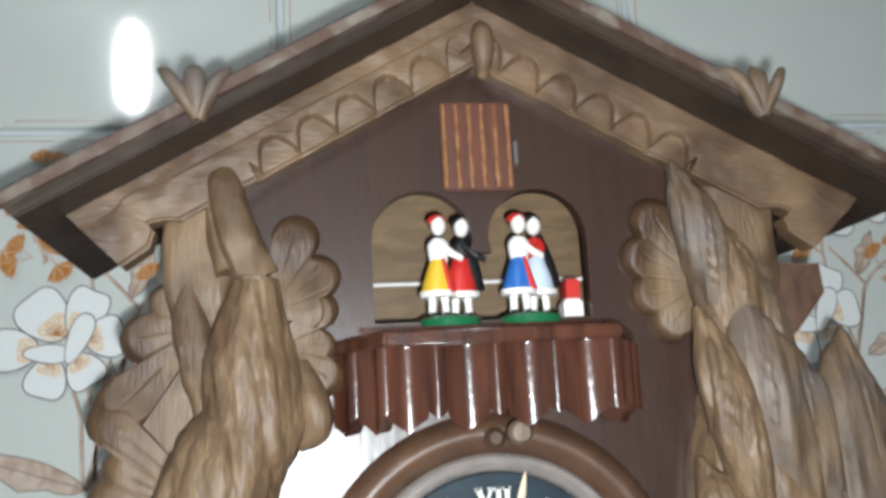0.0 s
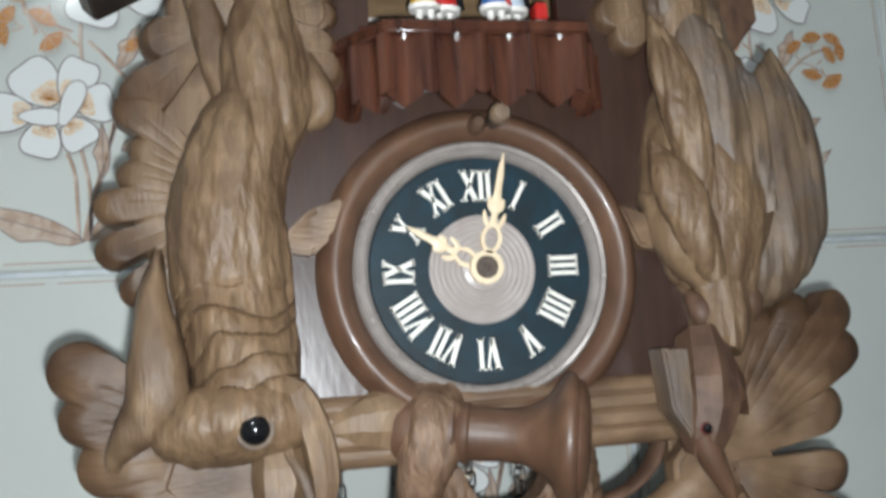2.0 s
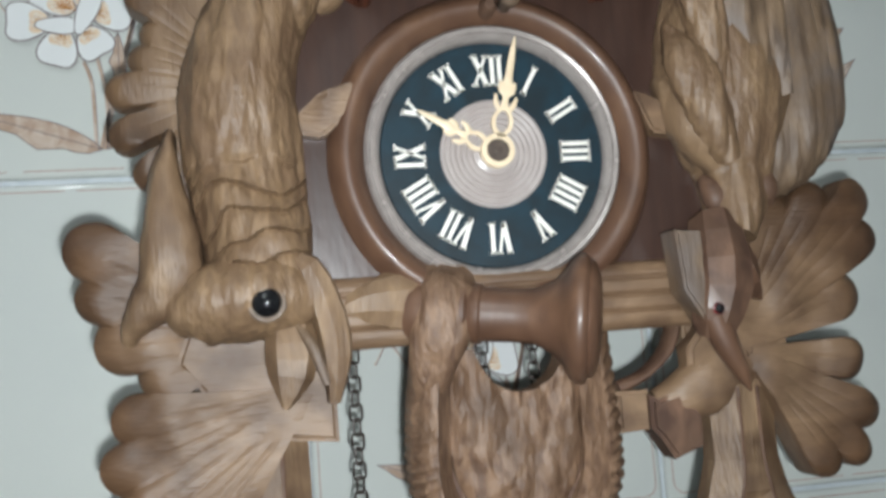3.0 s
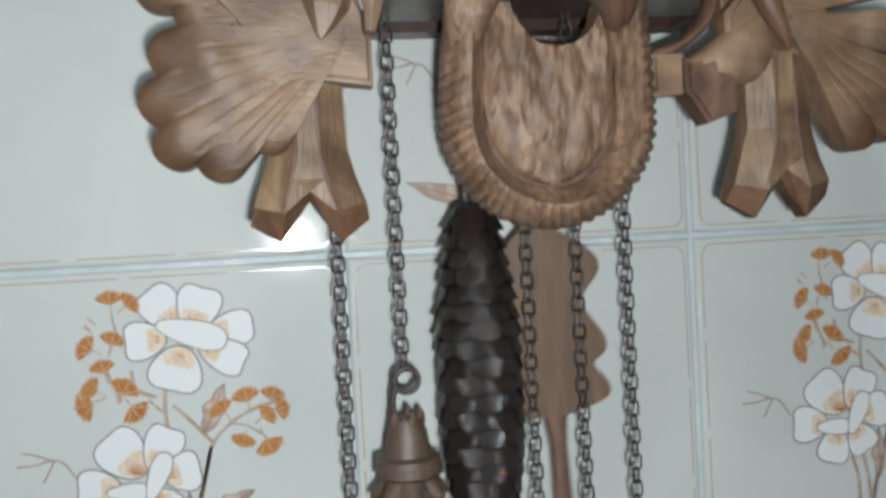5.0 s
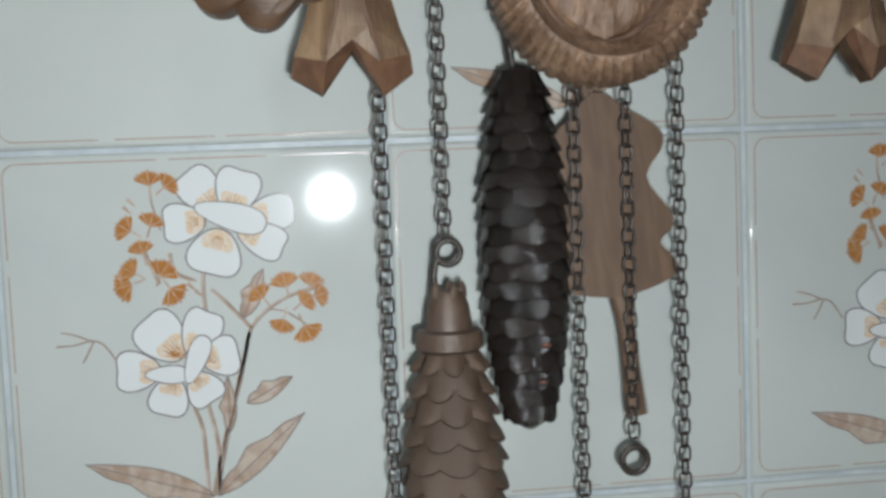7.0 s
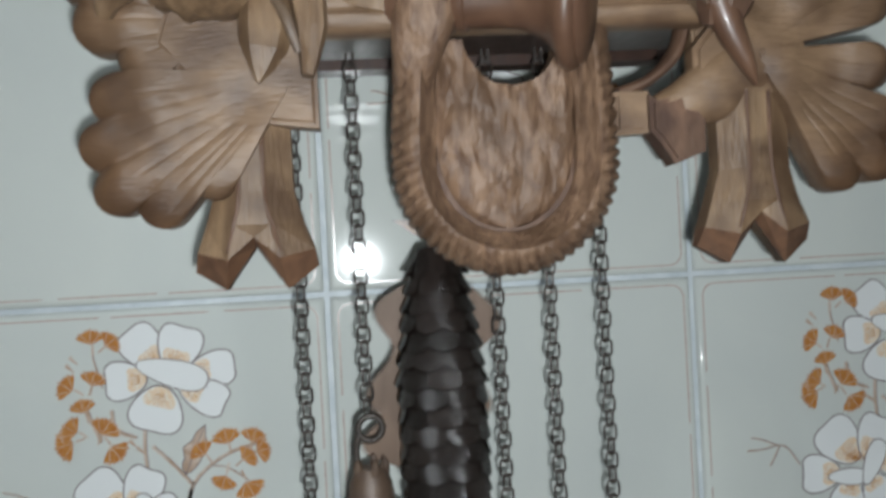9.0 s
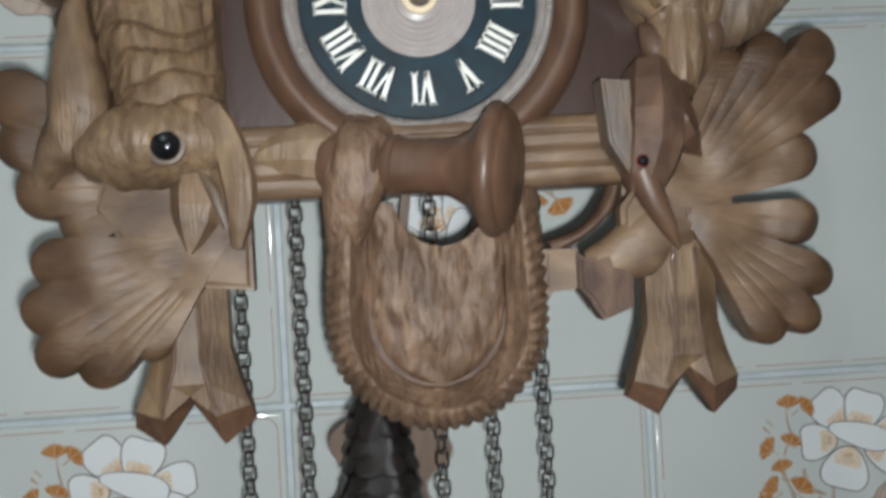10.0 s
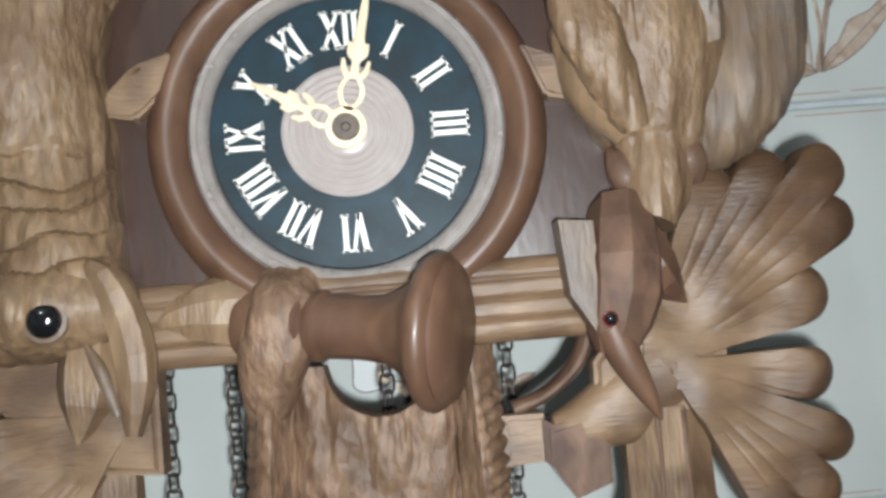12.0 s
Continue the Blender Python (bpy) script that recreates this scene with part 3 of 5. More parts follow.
def dial():
    m = facing(DX, 0, DZ)
    bm = bmesh.new()
    prof = []
    for i in range(15):
        q = math.pi * i / 14
        prof.append((-FRONT + 0.0095 * math.sin(q) ** 0.8 * (1.0 - 0.15 * i / 14), 0.0655 - 0.0149 * i / 14))
    prof.append((-FRONT - 0.001, 0.05))
    lathe(bm, prof, m, 72)
    part("dial_ring", bm, POLISHED, clock, "turned brown wooden ring round the dial")
    bm = bmesh.new()
    y = 0.1645
    lathe(bm, [(-FRONT, 0.0515), (y + 0.0025, 0.0515), (y + 0.004, 0.0502), (y + 0.0032, 0.0488), (y + 0.0042, 0.0475), (y + 0.003, 0.046), (y + 0.001, 0.0452), (y - 0.001, 0.0448), (-FRONT - 0.001, 0.0446)], m, 72)
    part("bezel", bm, BEZEL, clock, "grey-brown ringed plastic bezel")
    bm = bmesh.new()
    lathe(bm, [(-FRONT - 0.001, 0.0449), (y - 0.0005, 0.0449), (y, 0.0445), (y, 0.020)], m, 72)
    face = part("dial_face", bm, BLACK, clock, "black chapter ring with white Roman numerals")
    bm = bmesh.new()
    prof = [(y - 0.002, 0.0215), (y + 0.0010, 0.0215)]
    for i in range(1, 14):
        prof.append((y + 0.001 + 0.0006 * (i % 2), 0.0215 - 0.0011 * i))
    lathe(bm, prof, m, 64)
    part("centre_disc", bm, DISC, face, "grey-pink disc with concentric rings")
    # numerals, feet towards the middle
    def stroke(bm, x0, z0, x1, z1, w, serif=True):
        d = Vector((x1 - x0, z1 - z0)).normalized()
        n = Vector((-d.y, d.x)) * (w / 2)
        fronts = []
        for yy in (-(y + 0.0011), -(y - 0.0003)):
            fronts.append([bm.verts.new((px, yy, pz)) for px, pz in ((x0 - n.x, z0 - n.y), (x0 + n.x, z0 + n.y), (x1 + n.x, z1 + n.y), (x1 - n.x, z1 - n.y))])
        bm.faces.new(fronts[0])
        bm.faces.new(fronts[1])
        for i in range(4):
            bm.faces.new((fronts[0][i], fronts[0][(i + 1) % 4], fronts[1][(i + 1) % 4], fronts[1][i]))
    H = 0.0125
    adv = {"I": 0.0030, "V": 0.0062, "X": 0.0066}
    for hour, text in enumerate(("XII", "I", "II", "III", "IIII", "V", "VI", "VII", "VIII", "IX", "X", "XI")):
        bm = bmesh.new()
        total = sum(adv[c] for c in text)
        x = -total / 2
        for c in text:
            a = adv[c]
            if c == "I":
                stroke(bm, x + a / 2, 0, x + a / 2, H, 0.0016)
            elif c == "V":
                stroke(bm, x + a / 2, 0, x + 0.0010, H, 0.0018)
                stroke(bm, x + a / 2, 0, x + a - 0.0010, H, 0.0010)
            else:
                stroke(bm, x + a - 0.0008, 0, x + 0.0008, H, 0.0018)
                stroke(bm, x + 0.0008, 0, x + a - 0.0008, H, 0.0010)
            for zz in (0.0004, H - 0.0004):
                if c == "I":
                    stroke(bm, x + 0.0002, zz, x + a - 0.0002, zz, 0.0008)
                elif c == "X" or zz > 0.001:
                    for e in (x + 0.0010, x + a - 0.0010):
                        stroke(bm, e - 0.0013, zz, e + 0.0013, zz, 0.0008)
            x += a
        ang = -radians(30 * hour)
        for v in bm.verts:
            px, pz = v.co.x, v.co.z + 0.0272
            v.co.x, v.co.z = DX + px * math.cos(ang) - pz * math.sin(ang), DZ + px * math.sin(ang) + pz * math.cos(ang)
            v.co.y += -0.0002 * (hour % 3)
        part("numeral", bm, NUM, face, smooth=False)


def ring_shape(bm, cx, cz, rx, rz, w, y0, y1, tip=0.0, seg=28):
    """A flat pierced loop; tip pulls its upper end to a point."""
    rows = []
    for i in range(seg):
        q = 2 * math.pi * i / seg
        s, c = math.sin(q), math.cos(q)
        pull = 1 - tip * max(0.0, s) ** 1.5
        rows.append([bm.verts.new((cx + (rx + k * w) * c * pull, yy, cz + (rz + k * w) * s)) for k, yy in ((1, y0), (0, y0), (0, y1), (1, y1))])
    for i in range(seg):
        a, b = rows[i], rows[(i + 1) % seg]
        for j in range(4):
            bm.faces.new((a[j], a[(j + 1) % 4], b[(j + 1) % 4], b[j]))


def hand(name, angle, length, y, k):
    bm = bmesh.new()
    y0, y1 = y - 0.0006, y + 0.0006
    ring_shape(bm, 0, 0, 0.0042, 0.0042, 0.0024, y0, y1)
    ring_shape(bm, 0, 0.0105 * k, 0.0024 * k, 0.0042 * k, 0.0017, y0, y1, 0.5)
    for s in (-1, 1):
        loft(bm, [(s * 0.0020, y, 0.0145 * k, 0.0011, 0.0006), (s * 0.0035, y, 0.0165 * k, 0.0011, 0.0006), (s * 0.0042, y, 0.0195 * k, 0.0006, 0.0006)], 8, 8)
        loft(bm, [(0, y, 0.0195 * k, 0.0011, 0.0006), (s * 0.0022, y, 0.0215 * k, 0.0012, 0.0006), (s * 0.0028, y, 0.0245 * k, 0.0006, 0.0006)], 8, 8)
    loft(bm, [(0, y, 0.014 * k, 0.0018, 0.0006), (0, y, 0.0185 * k, 0.0013, 0.0006), (0, y, 0.0225 * k, 0.0028, 0.0006), (0, y, 0.026 * k, 0.0016, 0.0006), (0, y, length * 0.85, 0.0013, 0.0006), (0, y, length, 0.0003, 0.0004)], 30, 8)
    a = -radians(angle)
    for v in bm.verts:
        px, pz = v.co.x, v.co.z
        v.co.x, v.co.z = DX + px * math.cos(a) - pz * math.sin(a), DZ + px * math.sin(a) + pz * math.cos(a)
    part(name, bm, CREAM, clock, "cream pierced plastic hand")


dial()
hand("hour_hand", -60, 0.0345, -0.1695, 0.9)
hand("minute_hand", 13, 0.046, -0.172, 1.12)
bm = bmesh.new()
lathe(bm, [(0.164, 0.0046), (0.1725, 0.0046), (0.1732, 0.004), (0.1732, 0.0016), (0.1725, 0.0012)], facing(DX, 0, DZ), 24)
part("hand_nut", bm, NUT, clock, "dark round centre nut")
bm = bmesh.new()
lathe(bm, [(0.163, 0.003), (0.178, 0.003), (0.18, 0.0042), (0.1845, 0.0042), (0.186, 0.003), (0.1862, 0.001)], facing(-0.0205, 0, 1.7315), 24)
part("lever_knob", bm, WOOD_GREY, clock, "small pale wooden knob above the dial")
bm = bmesh.new()
lathe(bm, [(0.163, 0.0035), (0.175, 0.0035), (0.177, 0.002)], facing(-0.0275, 0, 1.7300), 20)
part("lever_pin", bm, WOOD_RED, clock)


# ---------------------------------------------------------------- carved hunting pieces
def hare():
    """Hanging hare, head down."""
    y = -0.170
    bm = bmesh.new()
    loft(bm, [(-0.1068, y, 1.786, 0.0085, 0.012), (-0.1085, y, 1.772, 0.0125, 0.015), (-0.1090, y, 1.757, 0.0158, 0.018), (-0.1090, y, 1.7385, 0.0175, 0.018), (-0.1175, y, 1.7245, 0.0185, 0.021),
              (-0.1245, y, 1.7005, 0.0208, 0.024), (-0.1248, y, 1.688, 0.0218, 0.024), (-0.1238, y, 1.673, 0.0218, 0.023), (-0.1222, y, 1.6575, 0.0208, 0.022), (-0.1202, y, 1.6417, 0.0200, 0.0205), (-0.118, y, 1.6284, 0.0175, 0.018)], 230, 130, 0.0011, 300, 85)
    # overlapping folds of the neck
    for v in bm.verts:
        x, z = v.co.x, v.co.z
        k = min(1.0, max(0.0, (1.672 - z) / 0.008)) * (v.co.y < y)
        f = (z - 0.35 * (x + 0.12)) * 115 + 0.9 * noise.noise(Vector((x * 70, 0, z * 60))) + 0.3 * math.sin(x * 160)
        v.co.y -= 0.0042 * k * ((1 - f % 1.0) ** 0.7 - 0.5)
        scoop = noise.noise(Vector((x * 150, 0, z * 38 + x * 20)))
        v.co.y += 0.0022 * (1 - k) * max(0.0, scoop) * (v.co.y < y)
    body = part("hare_body", bm, WOOD_FUR, clock, "carved hanging hare with chiselled fur")
    bm = bmesh.new()
    loft(bm, [(-0.1180, y, 1.827, 0.0052, 0.004), (-0.1165, y - 0.002, 1.818, 0.0062, 0.006), (-0.1125, y - 0.002, 1.803, 0.0072, 0.007), (-0.1065, y, 1.788, 0.0078, 0.009)], 24, 12, 0.0008, flat=0.7)
    part("hare_foot", bm, WOOD, body)
    bm = bmesh.new()
    loft(bm, [(-0.121, y + 0.004, 1.822, 0.002, 0.003), (-0.1205, y + 0.002, 1.806, 0.0035, 0.006), (-0.1165, y, 1.79, 0.004, 0.007)], 20, 14, 0.0006)
    part("hare_foot", bm, WOOD, body)
    bm = bmesh.new()
    for k in range(3):
        lathe(bm, [(-0.0012, 0.007), (-0.0008, 0.0082), (0.0008, 0.0082), (0.0012, 0.007)], pose(-0.107, y - 0.001, 1.787 - 0.0032 * k, 0, 6, 0), 24)
    for v in bm.verts:
        v.co.y = y + (v.co.y - y) * 1.25
    part("cord", bm, WOOD, body, "carved cord round the feet")
    # folds of the hind quarters and the short tail
    bm = bmesh.new()
    loft(bm, [(-0.093, y + 0.004, 1.757, 0.004, 0.006), (-0.0885, y, 1.745, 0.006, 0.008), (-0.088, y, 1.736, 0.005, 0.007), (-0.093, y + 0.003, 1.732, 0.003, 0.005)], 18, 16, 0.001)
    part("hare_tail", bm, WOOD, body)
    bm = bmesh.new()
    loft(bm, [(-0.1305, y + 0.007, 1.790, 0.004, 0.006), (-0.1290, y + 0.006, 1.773, 0.0062, 0.007), (-0.1265, y + 0.005, 1.758, 0.0060, 0.007), (-0.1250, y + 0.004, 1.744, 0.0035, 0.006), (-0.1245, y + 0.002, 1.734, 0.001, 0.004)], 40, 20, 0.0008, flat=0.75)
    part("hare_leg", bm, WOOD, body, "narrow carved hind leg")
    # forelegs
    bm = bmesh.new()
    loft(bm, [(-0.1495, y + 0.002, 1.684, 0.0015, 0.006), (-0.1515, y - 0.001, 1.665, 0.0058, 0.010), (-0.1505, y - 0.004, 1.645, 0.0102, 0.012), (-0.1525, y - 0.004, 1.630, 0.0105, 0.011), (-0.164, y, 1.616, 0.005, 0.008), (-0.1675, y + 0.002, 1.609, 0.002, 0.004)], 60, 34, 0.0009, flat=0.8)
    part("hare_foreleg", bm, WOOD, body, "flat carved foreleg")
    # head
    bm = bmesh.new()
    loft(bm, [(-0.151, y, 1.6145, 0.006, 0.009), (-0.1455, y - 0.001, 1.6185, 0.0125, 0.016), (-0.134, y - 0.001, 1.622, 0.0155, 0.0205), (-0.119, y - 0.001, 1.6235, 0.0165, 0.0215), (-0.108, y, 1.622, 0.0145, 0.018), (-0.102, y + 0.003, 1.619, 0.009, 0.012)], 90, 60, 0.0008, 190, 150)
    head = part("hare_head", bm, WOOD_FUR, clock, "carved hare head hanging upside down")
    bm = bmesh.new()
    loft(bm, [(-0.1085, y - 0.012, 1.6355, 0.002, 0.003), (-0.1025, y - 0.014, 1.631, 0.0045, 0.005), (-0.0975, y - 0.011, 1.617, 0.0060, 0.008), (-0.0950, y - 0.012, 1.601, 0.0058, 0.008), (-0.0970, y - 0.013, 1.583, 0.0022, 0.004)], 9, 8, flat=0.7)
    part("hare_ear", bm, WOOD, head, "long ear cut in flat facets", smooth=False)
    bm = bmesh.new()
    loft(bm, [(-0.111, y - 0.006, 1.616, 0.0075, 0.005), (-0.1105, y - 0.009, 1.604, 0.0095, 0.006), (-0.1115, y - 0.011, 1.593, 0.008, 0.005), (-0.114, y - 0.011, 1.582, 0.001, 0.002)], 6, 6, flat=0.8)
    part("hare_ear", bm, WOOD, head, smooth=False)
    bm = bmesh.new()
    loft(bm, [(-0.1085, y - 0.016, 1.611, 0.0008, 0.001), (-0.1035, y - 0.0195, 1.603, 0.0022, 0.0022), (-0.0995, y - 0.019, 1.590, 0.0012, 0.0014)], 18, 10)
    part("ear_ridge", bm, WOOD_GREY, head)
    bm = bmesh.new()
    lathe(bm, [(0.0, 0.0070), (0.0018, 0.0066), (0.0022, 0.0052)], facing(-0.1185, y - 0.0195, 1.6195), 28)
    part("eye_socket", bm, WOOD_GREY, head)
    bm = bmesh.new()
    ball(bm, (-0.1185, y - 0.0212, 1.6195), 0.0054, 1, 0.75, 1, 24)
    part("hare_eye", bm, EYE_BLACK, head, "shiny black glass eye")


def bird():
    """Hanging game bird, head down, with wings and tail feathers above."""
    y = -0.166
    bm = bmesh.new()
    loft(bm, [(0.066, y + 0.004, 1.752, 0.010, 0.010), (0.067, y, 1.735, 0.019, 0.018), (0.069, y, 1.712, 0.0265, 0.024), (0.0705, y, 1.692, 0.0275, 0.024), (0.0705, y, 1.674, 0.0215, 0.020), (0.0715, y, 1.661, 0.0165, 0.016), (0.0695, y - 0.003, 1.648, 0.0125, 0.014), (0.0650, y - 0.004, 1.636, 0.0105, 0.013)], 130, 90, 0.0011, 260, 30)
    body = part("bird_body", bm, WOOD_FUR, clock, "carved hanging game bird")
    # long wing in three layers and tail feathers
    feathers = (((0.0450, 1.826), (0.060, 1.756), 0.0085, -0.180), ((0.0535, 1.812), (0.068, 1.735), 0.0105, -0.179), ((0.067, 1.795), (0.080, 1.722), 0.0085, -0.176),
                ((0.0462, 1.771), (0.062, 1.690), 0.0085, -0.187), ((0.0595, 1.780), (0.079, 1.690), 0.0105, -0.186), ((0.0415, 1.719), (0.062, 1.664), 0.0088, -0.186), ((0.0745, 1.765), (0.089, 1.690), 0.0085, -0.183))
    for i, ((xa, za), (xb, zb), w, yy) in enumerate(feathers):
        bm = bmesh.new()
        loft(bm, [(xa, yy + 0.006, za, 0.001, 0.002), (xa * 0.72 + xb * 0.28, yy, za * 0.72 + zb * 0.28, w, 0.0065), (xa * 0.4 + xb * 0.6, yy, za * 0.4 + zb * 0.6, w * 1.05, 0.0075), (xb, yy + 0.004, zb, w * 0.5, 0.006)], 80, 50, 0.0013, 420, 22)
        part("wing_feather", bm, WOOD_FUR if i % 2 else WOOD_GREY, body, "long carved feather with grey wear" if i % 2 == 0 else "")
    # second wing, pointing up at the outside
    bm = bmesh.new()
    loft(bm, [(0.1110, y + 0.004, 1.7645, 0.0008, 0.002), (0.1085, y + 0.001, 1.750, 0.0085, 0.006), (0.1070, y - 0.001, 1.734, 0.0155, 0.009), (0.1075, y - 0.002, 1.708, 0.0178, 0.011), (0.1035, y - 0.002, 1.686, 0.0185, 0.012), (0.0945, y, 1.667, 0.0150, 0.011), (0.0850, y + 0.003, 1.656, 0.007, 0.006)], 90, 70, 0.0013, 420, 22)
    part("wing", bm, WOOD_GREY, body, "folded outer wing with long feathers")
    bm = bmesh.new()
    loft(bm, [(0.0425, y + 0.002, 1.700, 0.002, 0.004), (0.047, y - 0.004, 1.692, 0.006, 0.009), (0.054, y - 0.008, 1.678, 0.010, 0.012), (0.063, y - 0.009, 1.664, 0.007, 0.009)], 30, 20, 0.0012, 320, 50)
    part("wing", bm, WOOD, body)
    # stub of a branch beside the wing
    bm = bmesh.new()
    plate(bm, [(0.080, 1.790), (0.1045, 1.7885), (0.1052, 1.7775), (0.0935, 1.7640), (0.080, 1.752)], [], -0.166, -0.150)
    bmesh.ops.bevel(bm, geom=[e for e in bm.edges if e.calc_face_angle(0) > 0.5], offset=0.0016, segments=2, affect="EDGES", clamp_overlap=True)
    part("branch_stub", bm, WOOD_RED, body, "brown cut stub of a branch")
    for k, (tx, tz) in enumerate(((0.060, 1.651), (0.070, 1.655), (0.080, 1.655))):
        bm = bmesh.new()
        loft(bm, [(tx - 0.004, y - 0.004, tz + 0.008, 0.002, 0.003), (tx, y - 0.008, tz, 0.006, 0.0055), (tx + 0.002, y - 0.006, tz - 0.008, 0.003, 0.003)], 9, 12, 0.0008, 120, 120)
        part("breast_tuft", bm, WOOD_RED, body)
    # head with crest and beak
    bm = bmesh.new()
    loft(bm, [(0.0575, y - 0.006, 1.641, 0.0095, 0.011), (0.056, y - 0.012, 1.628, 0.0125, 0.013), (0.0545, y - 0.014, 1.614, 0.0125, 0.013), (0.051, y - 0.014, 1.602, 0.0095, 0.0105), (0.0495, y - 0.013, 1.596, 0.006, 0.007)], 6, 8, 0.0008, 90, 60)
    head = part("bird_head", bm, WOOD_RED, clock, "faceted red-brown carved bird head", smooth=False)
    bm = bmesh.new()
    loft(bm, [(0.049, y - 0.018, 1.604, 0.006, 0.006), (0.053, y - 0.018, 1.593, 0.005, 0.005), (0.0585, y - 0.017, 1.582, 0.003, 0.0035), (0.062, y - 0.016, 1.5745, 0.0006, 0.0008)], 26, 16)
    part("beak", bm, POLISHED, head, "pointed closed beak")
    bm = bmesh.new()
    plate(bm, [(0.0352, 1.6375), (0.0458, 1.6365), (0.0468, 1.612), (0.0495, 1.600), (0.0452, 1.601), (0.0372, 1.6145)], [], y - 0.021, y - 0.006)
    bmesh.ops.bevel(bm, geom=[e for e in bm.edges if e.calc_face_angle(0) > 0.5], offset=0.0011, segments=2, affect="EDGES", clamp_overlap=True)
    part("crest", bm, WOOD_GREY, head, "square-cut crest")
    bm = bmesh.new()
    loft(bm, [(0.0585, y - 0.010, 1.634, 0.008, 0.010), (0.0640, y - 0.010, 1.623, 0.0085, 0.010), (0.0690, y - 0.008, 1.616, 0.0060, 0.008), (0.0755, y - 0.005, 1.6095, 0.0008, 0.002)], 5, 7)
    part("cheek_feather", bm, POLISHED, head, smooth=False)
    bm = bmesh.new()
    lathe(bm, [(0, 0.0024), (0.0008, 0.0022), (0.0011, 0.0016)], facing(0.0475, y - 0.0255, 1.6065), 18)
    part("eye_ring", bm, EYE_RED, head, "dark red eye ring")
    bm = bmesh.new()
    ball(bm, (0.0475, y - 0.0262, 1.6065), 0.002, 1, 0.8, 1, 16)
    part("bird_eye", bm, EYE_BLACK, head, "tiny dark glass eye")


def leaves():
    specs = (
        ((0.062, 1.588), ((64, 0.072, 0.0090), (53.5, 0.0845, 0.0085), (43, 0.0985, 0.0092), (33.5, 0.0885, 0.0090), (20.5, 0.0680, 0.0098)), 0.048, -0.166, -0.150, 0.3),
        ((0.070, 1.590), ((-9, 0.055, 0.009), (-29, 0.067, 0.008), (-43.5, 0.071, 0.0078), (-56, 0.064, 0.0085)), 0.042, -0.167, -0.152, 0.3),
        ((-0.102, 1.588), ((186, 0.074, 0.0100), (199, 0.082, 0.0098), (211.5, 0.085, 0.0095), (222, 0.076, 0.0095), (230, 0.056, 0.008)), 0.054, -0.166, -0.150, 0.3),
        ((-0.116, 1.610), ((152, 0.083, 0.0115), (165, 0.073, 0.010), (181, 0.065, 0.0115), (198, 0.052, 0.0105)), 0.046, -0.163, -0.148, 0.3),
        ((-0.118, 1.706), ((138, 0.062, 0.0080), (151, 0.048, 0.0060), (165, 0.0490, 0.0062), (181, 0.0560, 0.0072), (200, 0.0590, 0.0070), (219, 0.0590, 0.0065), (234, 0.064, 0.0080)), 0.042, -0.158, -0.144, 0.3),
        ((-0.103, 1.776), ((70, 0.038, 0.0085), (38, 0.030, 0.0085), (5, 0.021, 0.008)), 0.018, -0.169, -0.160, 0.3),
        ((-0.1, 1.765), ((40, 0.026, 0.0065), (0, 0.02, 0.006), (-35, 0.026, 0.007)), 0.014, -0.168, -0.160, 0.3),
        ((0.055, 1.782), ((123, 0.038, 0.0085), (152, 0.032, 0.0085), (190, 0.027, 0.008), (228, 0.026, 0.0075)), 0.019, -0.169, -0.160, 0.3),
        ((-0.124, 1.775), ((150, 0.024, 0.007), (190, 0.032, 0.009), (222, 0.050, 0.010)), 0.022, -0.157, -0.145, 0.3),
    )
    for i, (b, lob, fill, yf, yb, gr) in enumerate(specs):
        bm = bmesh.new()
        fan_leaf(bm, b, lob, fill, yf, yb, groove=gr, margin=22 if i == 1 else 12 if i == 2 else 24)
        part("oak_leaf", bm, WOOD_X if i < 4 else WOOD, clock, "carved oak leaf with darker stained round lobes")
    # solid middle of the left leaf, under the hare's ears
    bm = bmesh.new()
    plate(bm, [(-0.0945, 1.606), (-0.0945, 1.5675), (-0.110, 1.5695), (-0.128, 1.572), (-0.152, 1.600), (-0.146, 1.616), (-0.118, 1.625)], [], -0.1648, -0.150)
    bmesh.ops.bevel(bm, geom=[e for e in bm.edges if e.calc_face_angle(0) > 0.5], offset=0.0022, segments=3, affect="EDGES", clamp_overlap=True)
    part("leaf_middle", bm, WOOD_X, clock, "smooth carved middle of the leaf")
    bm = bmesh.new()
    plate(bm, [(0.046, 1.592), (0.058, 1.606), (0.078, 1.618), (0.088, 1.600), (0.092, 1.585), (0.076, 1.572), (0.056, 1.5735), (0.046, 1.580)], [], -0.1648, -0.152)
    bmesh.ops.bevel(bm, geom=[e for e in bm.edges if e.calc_face_angle(0) > 0.5], offset=0.0022, segments=3, affect="EDGES", clamp_overlap=True)
    part("leaf_middle", bm, WOOD_X, clock, "smooth carved middle of the leaf")


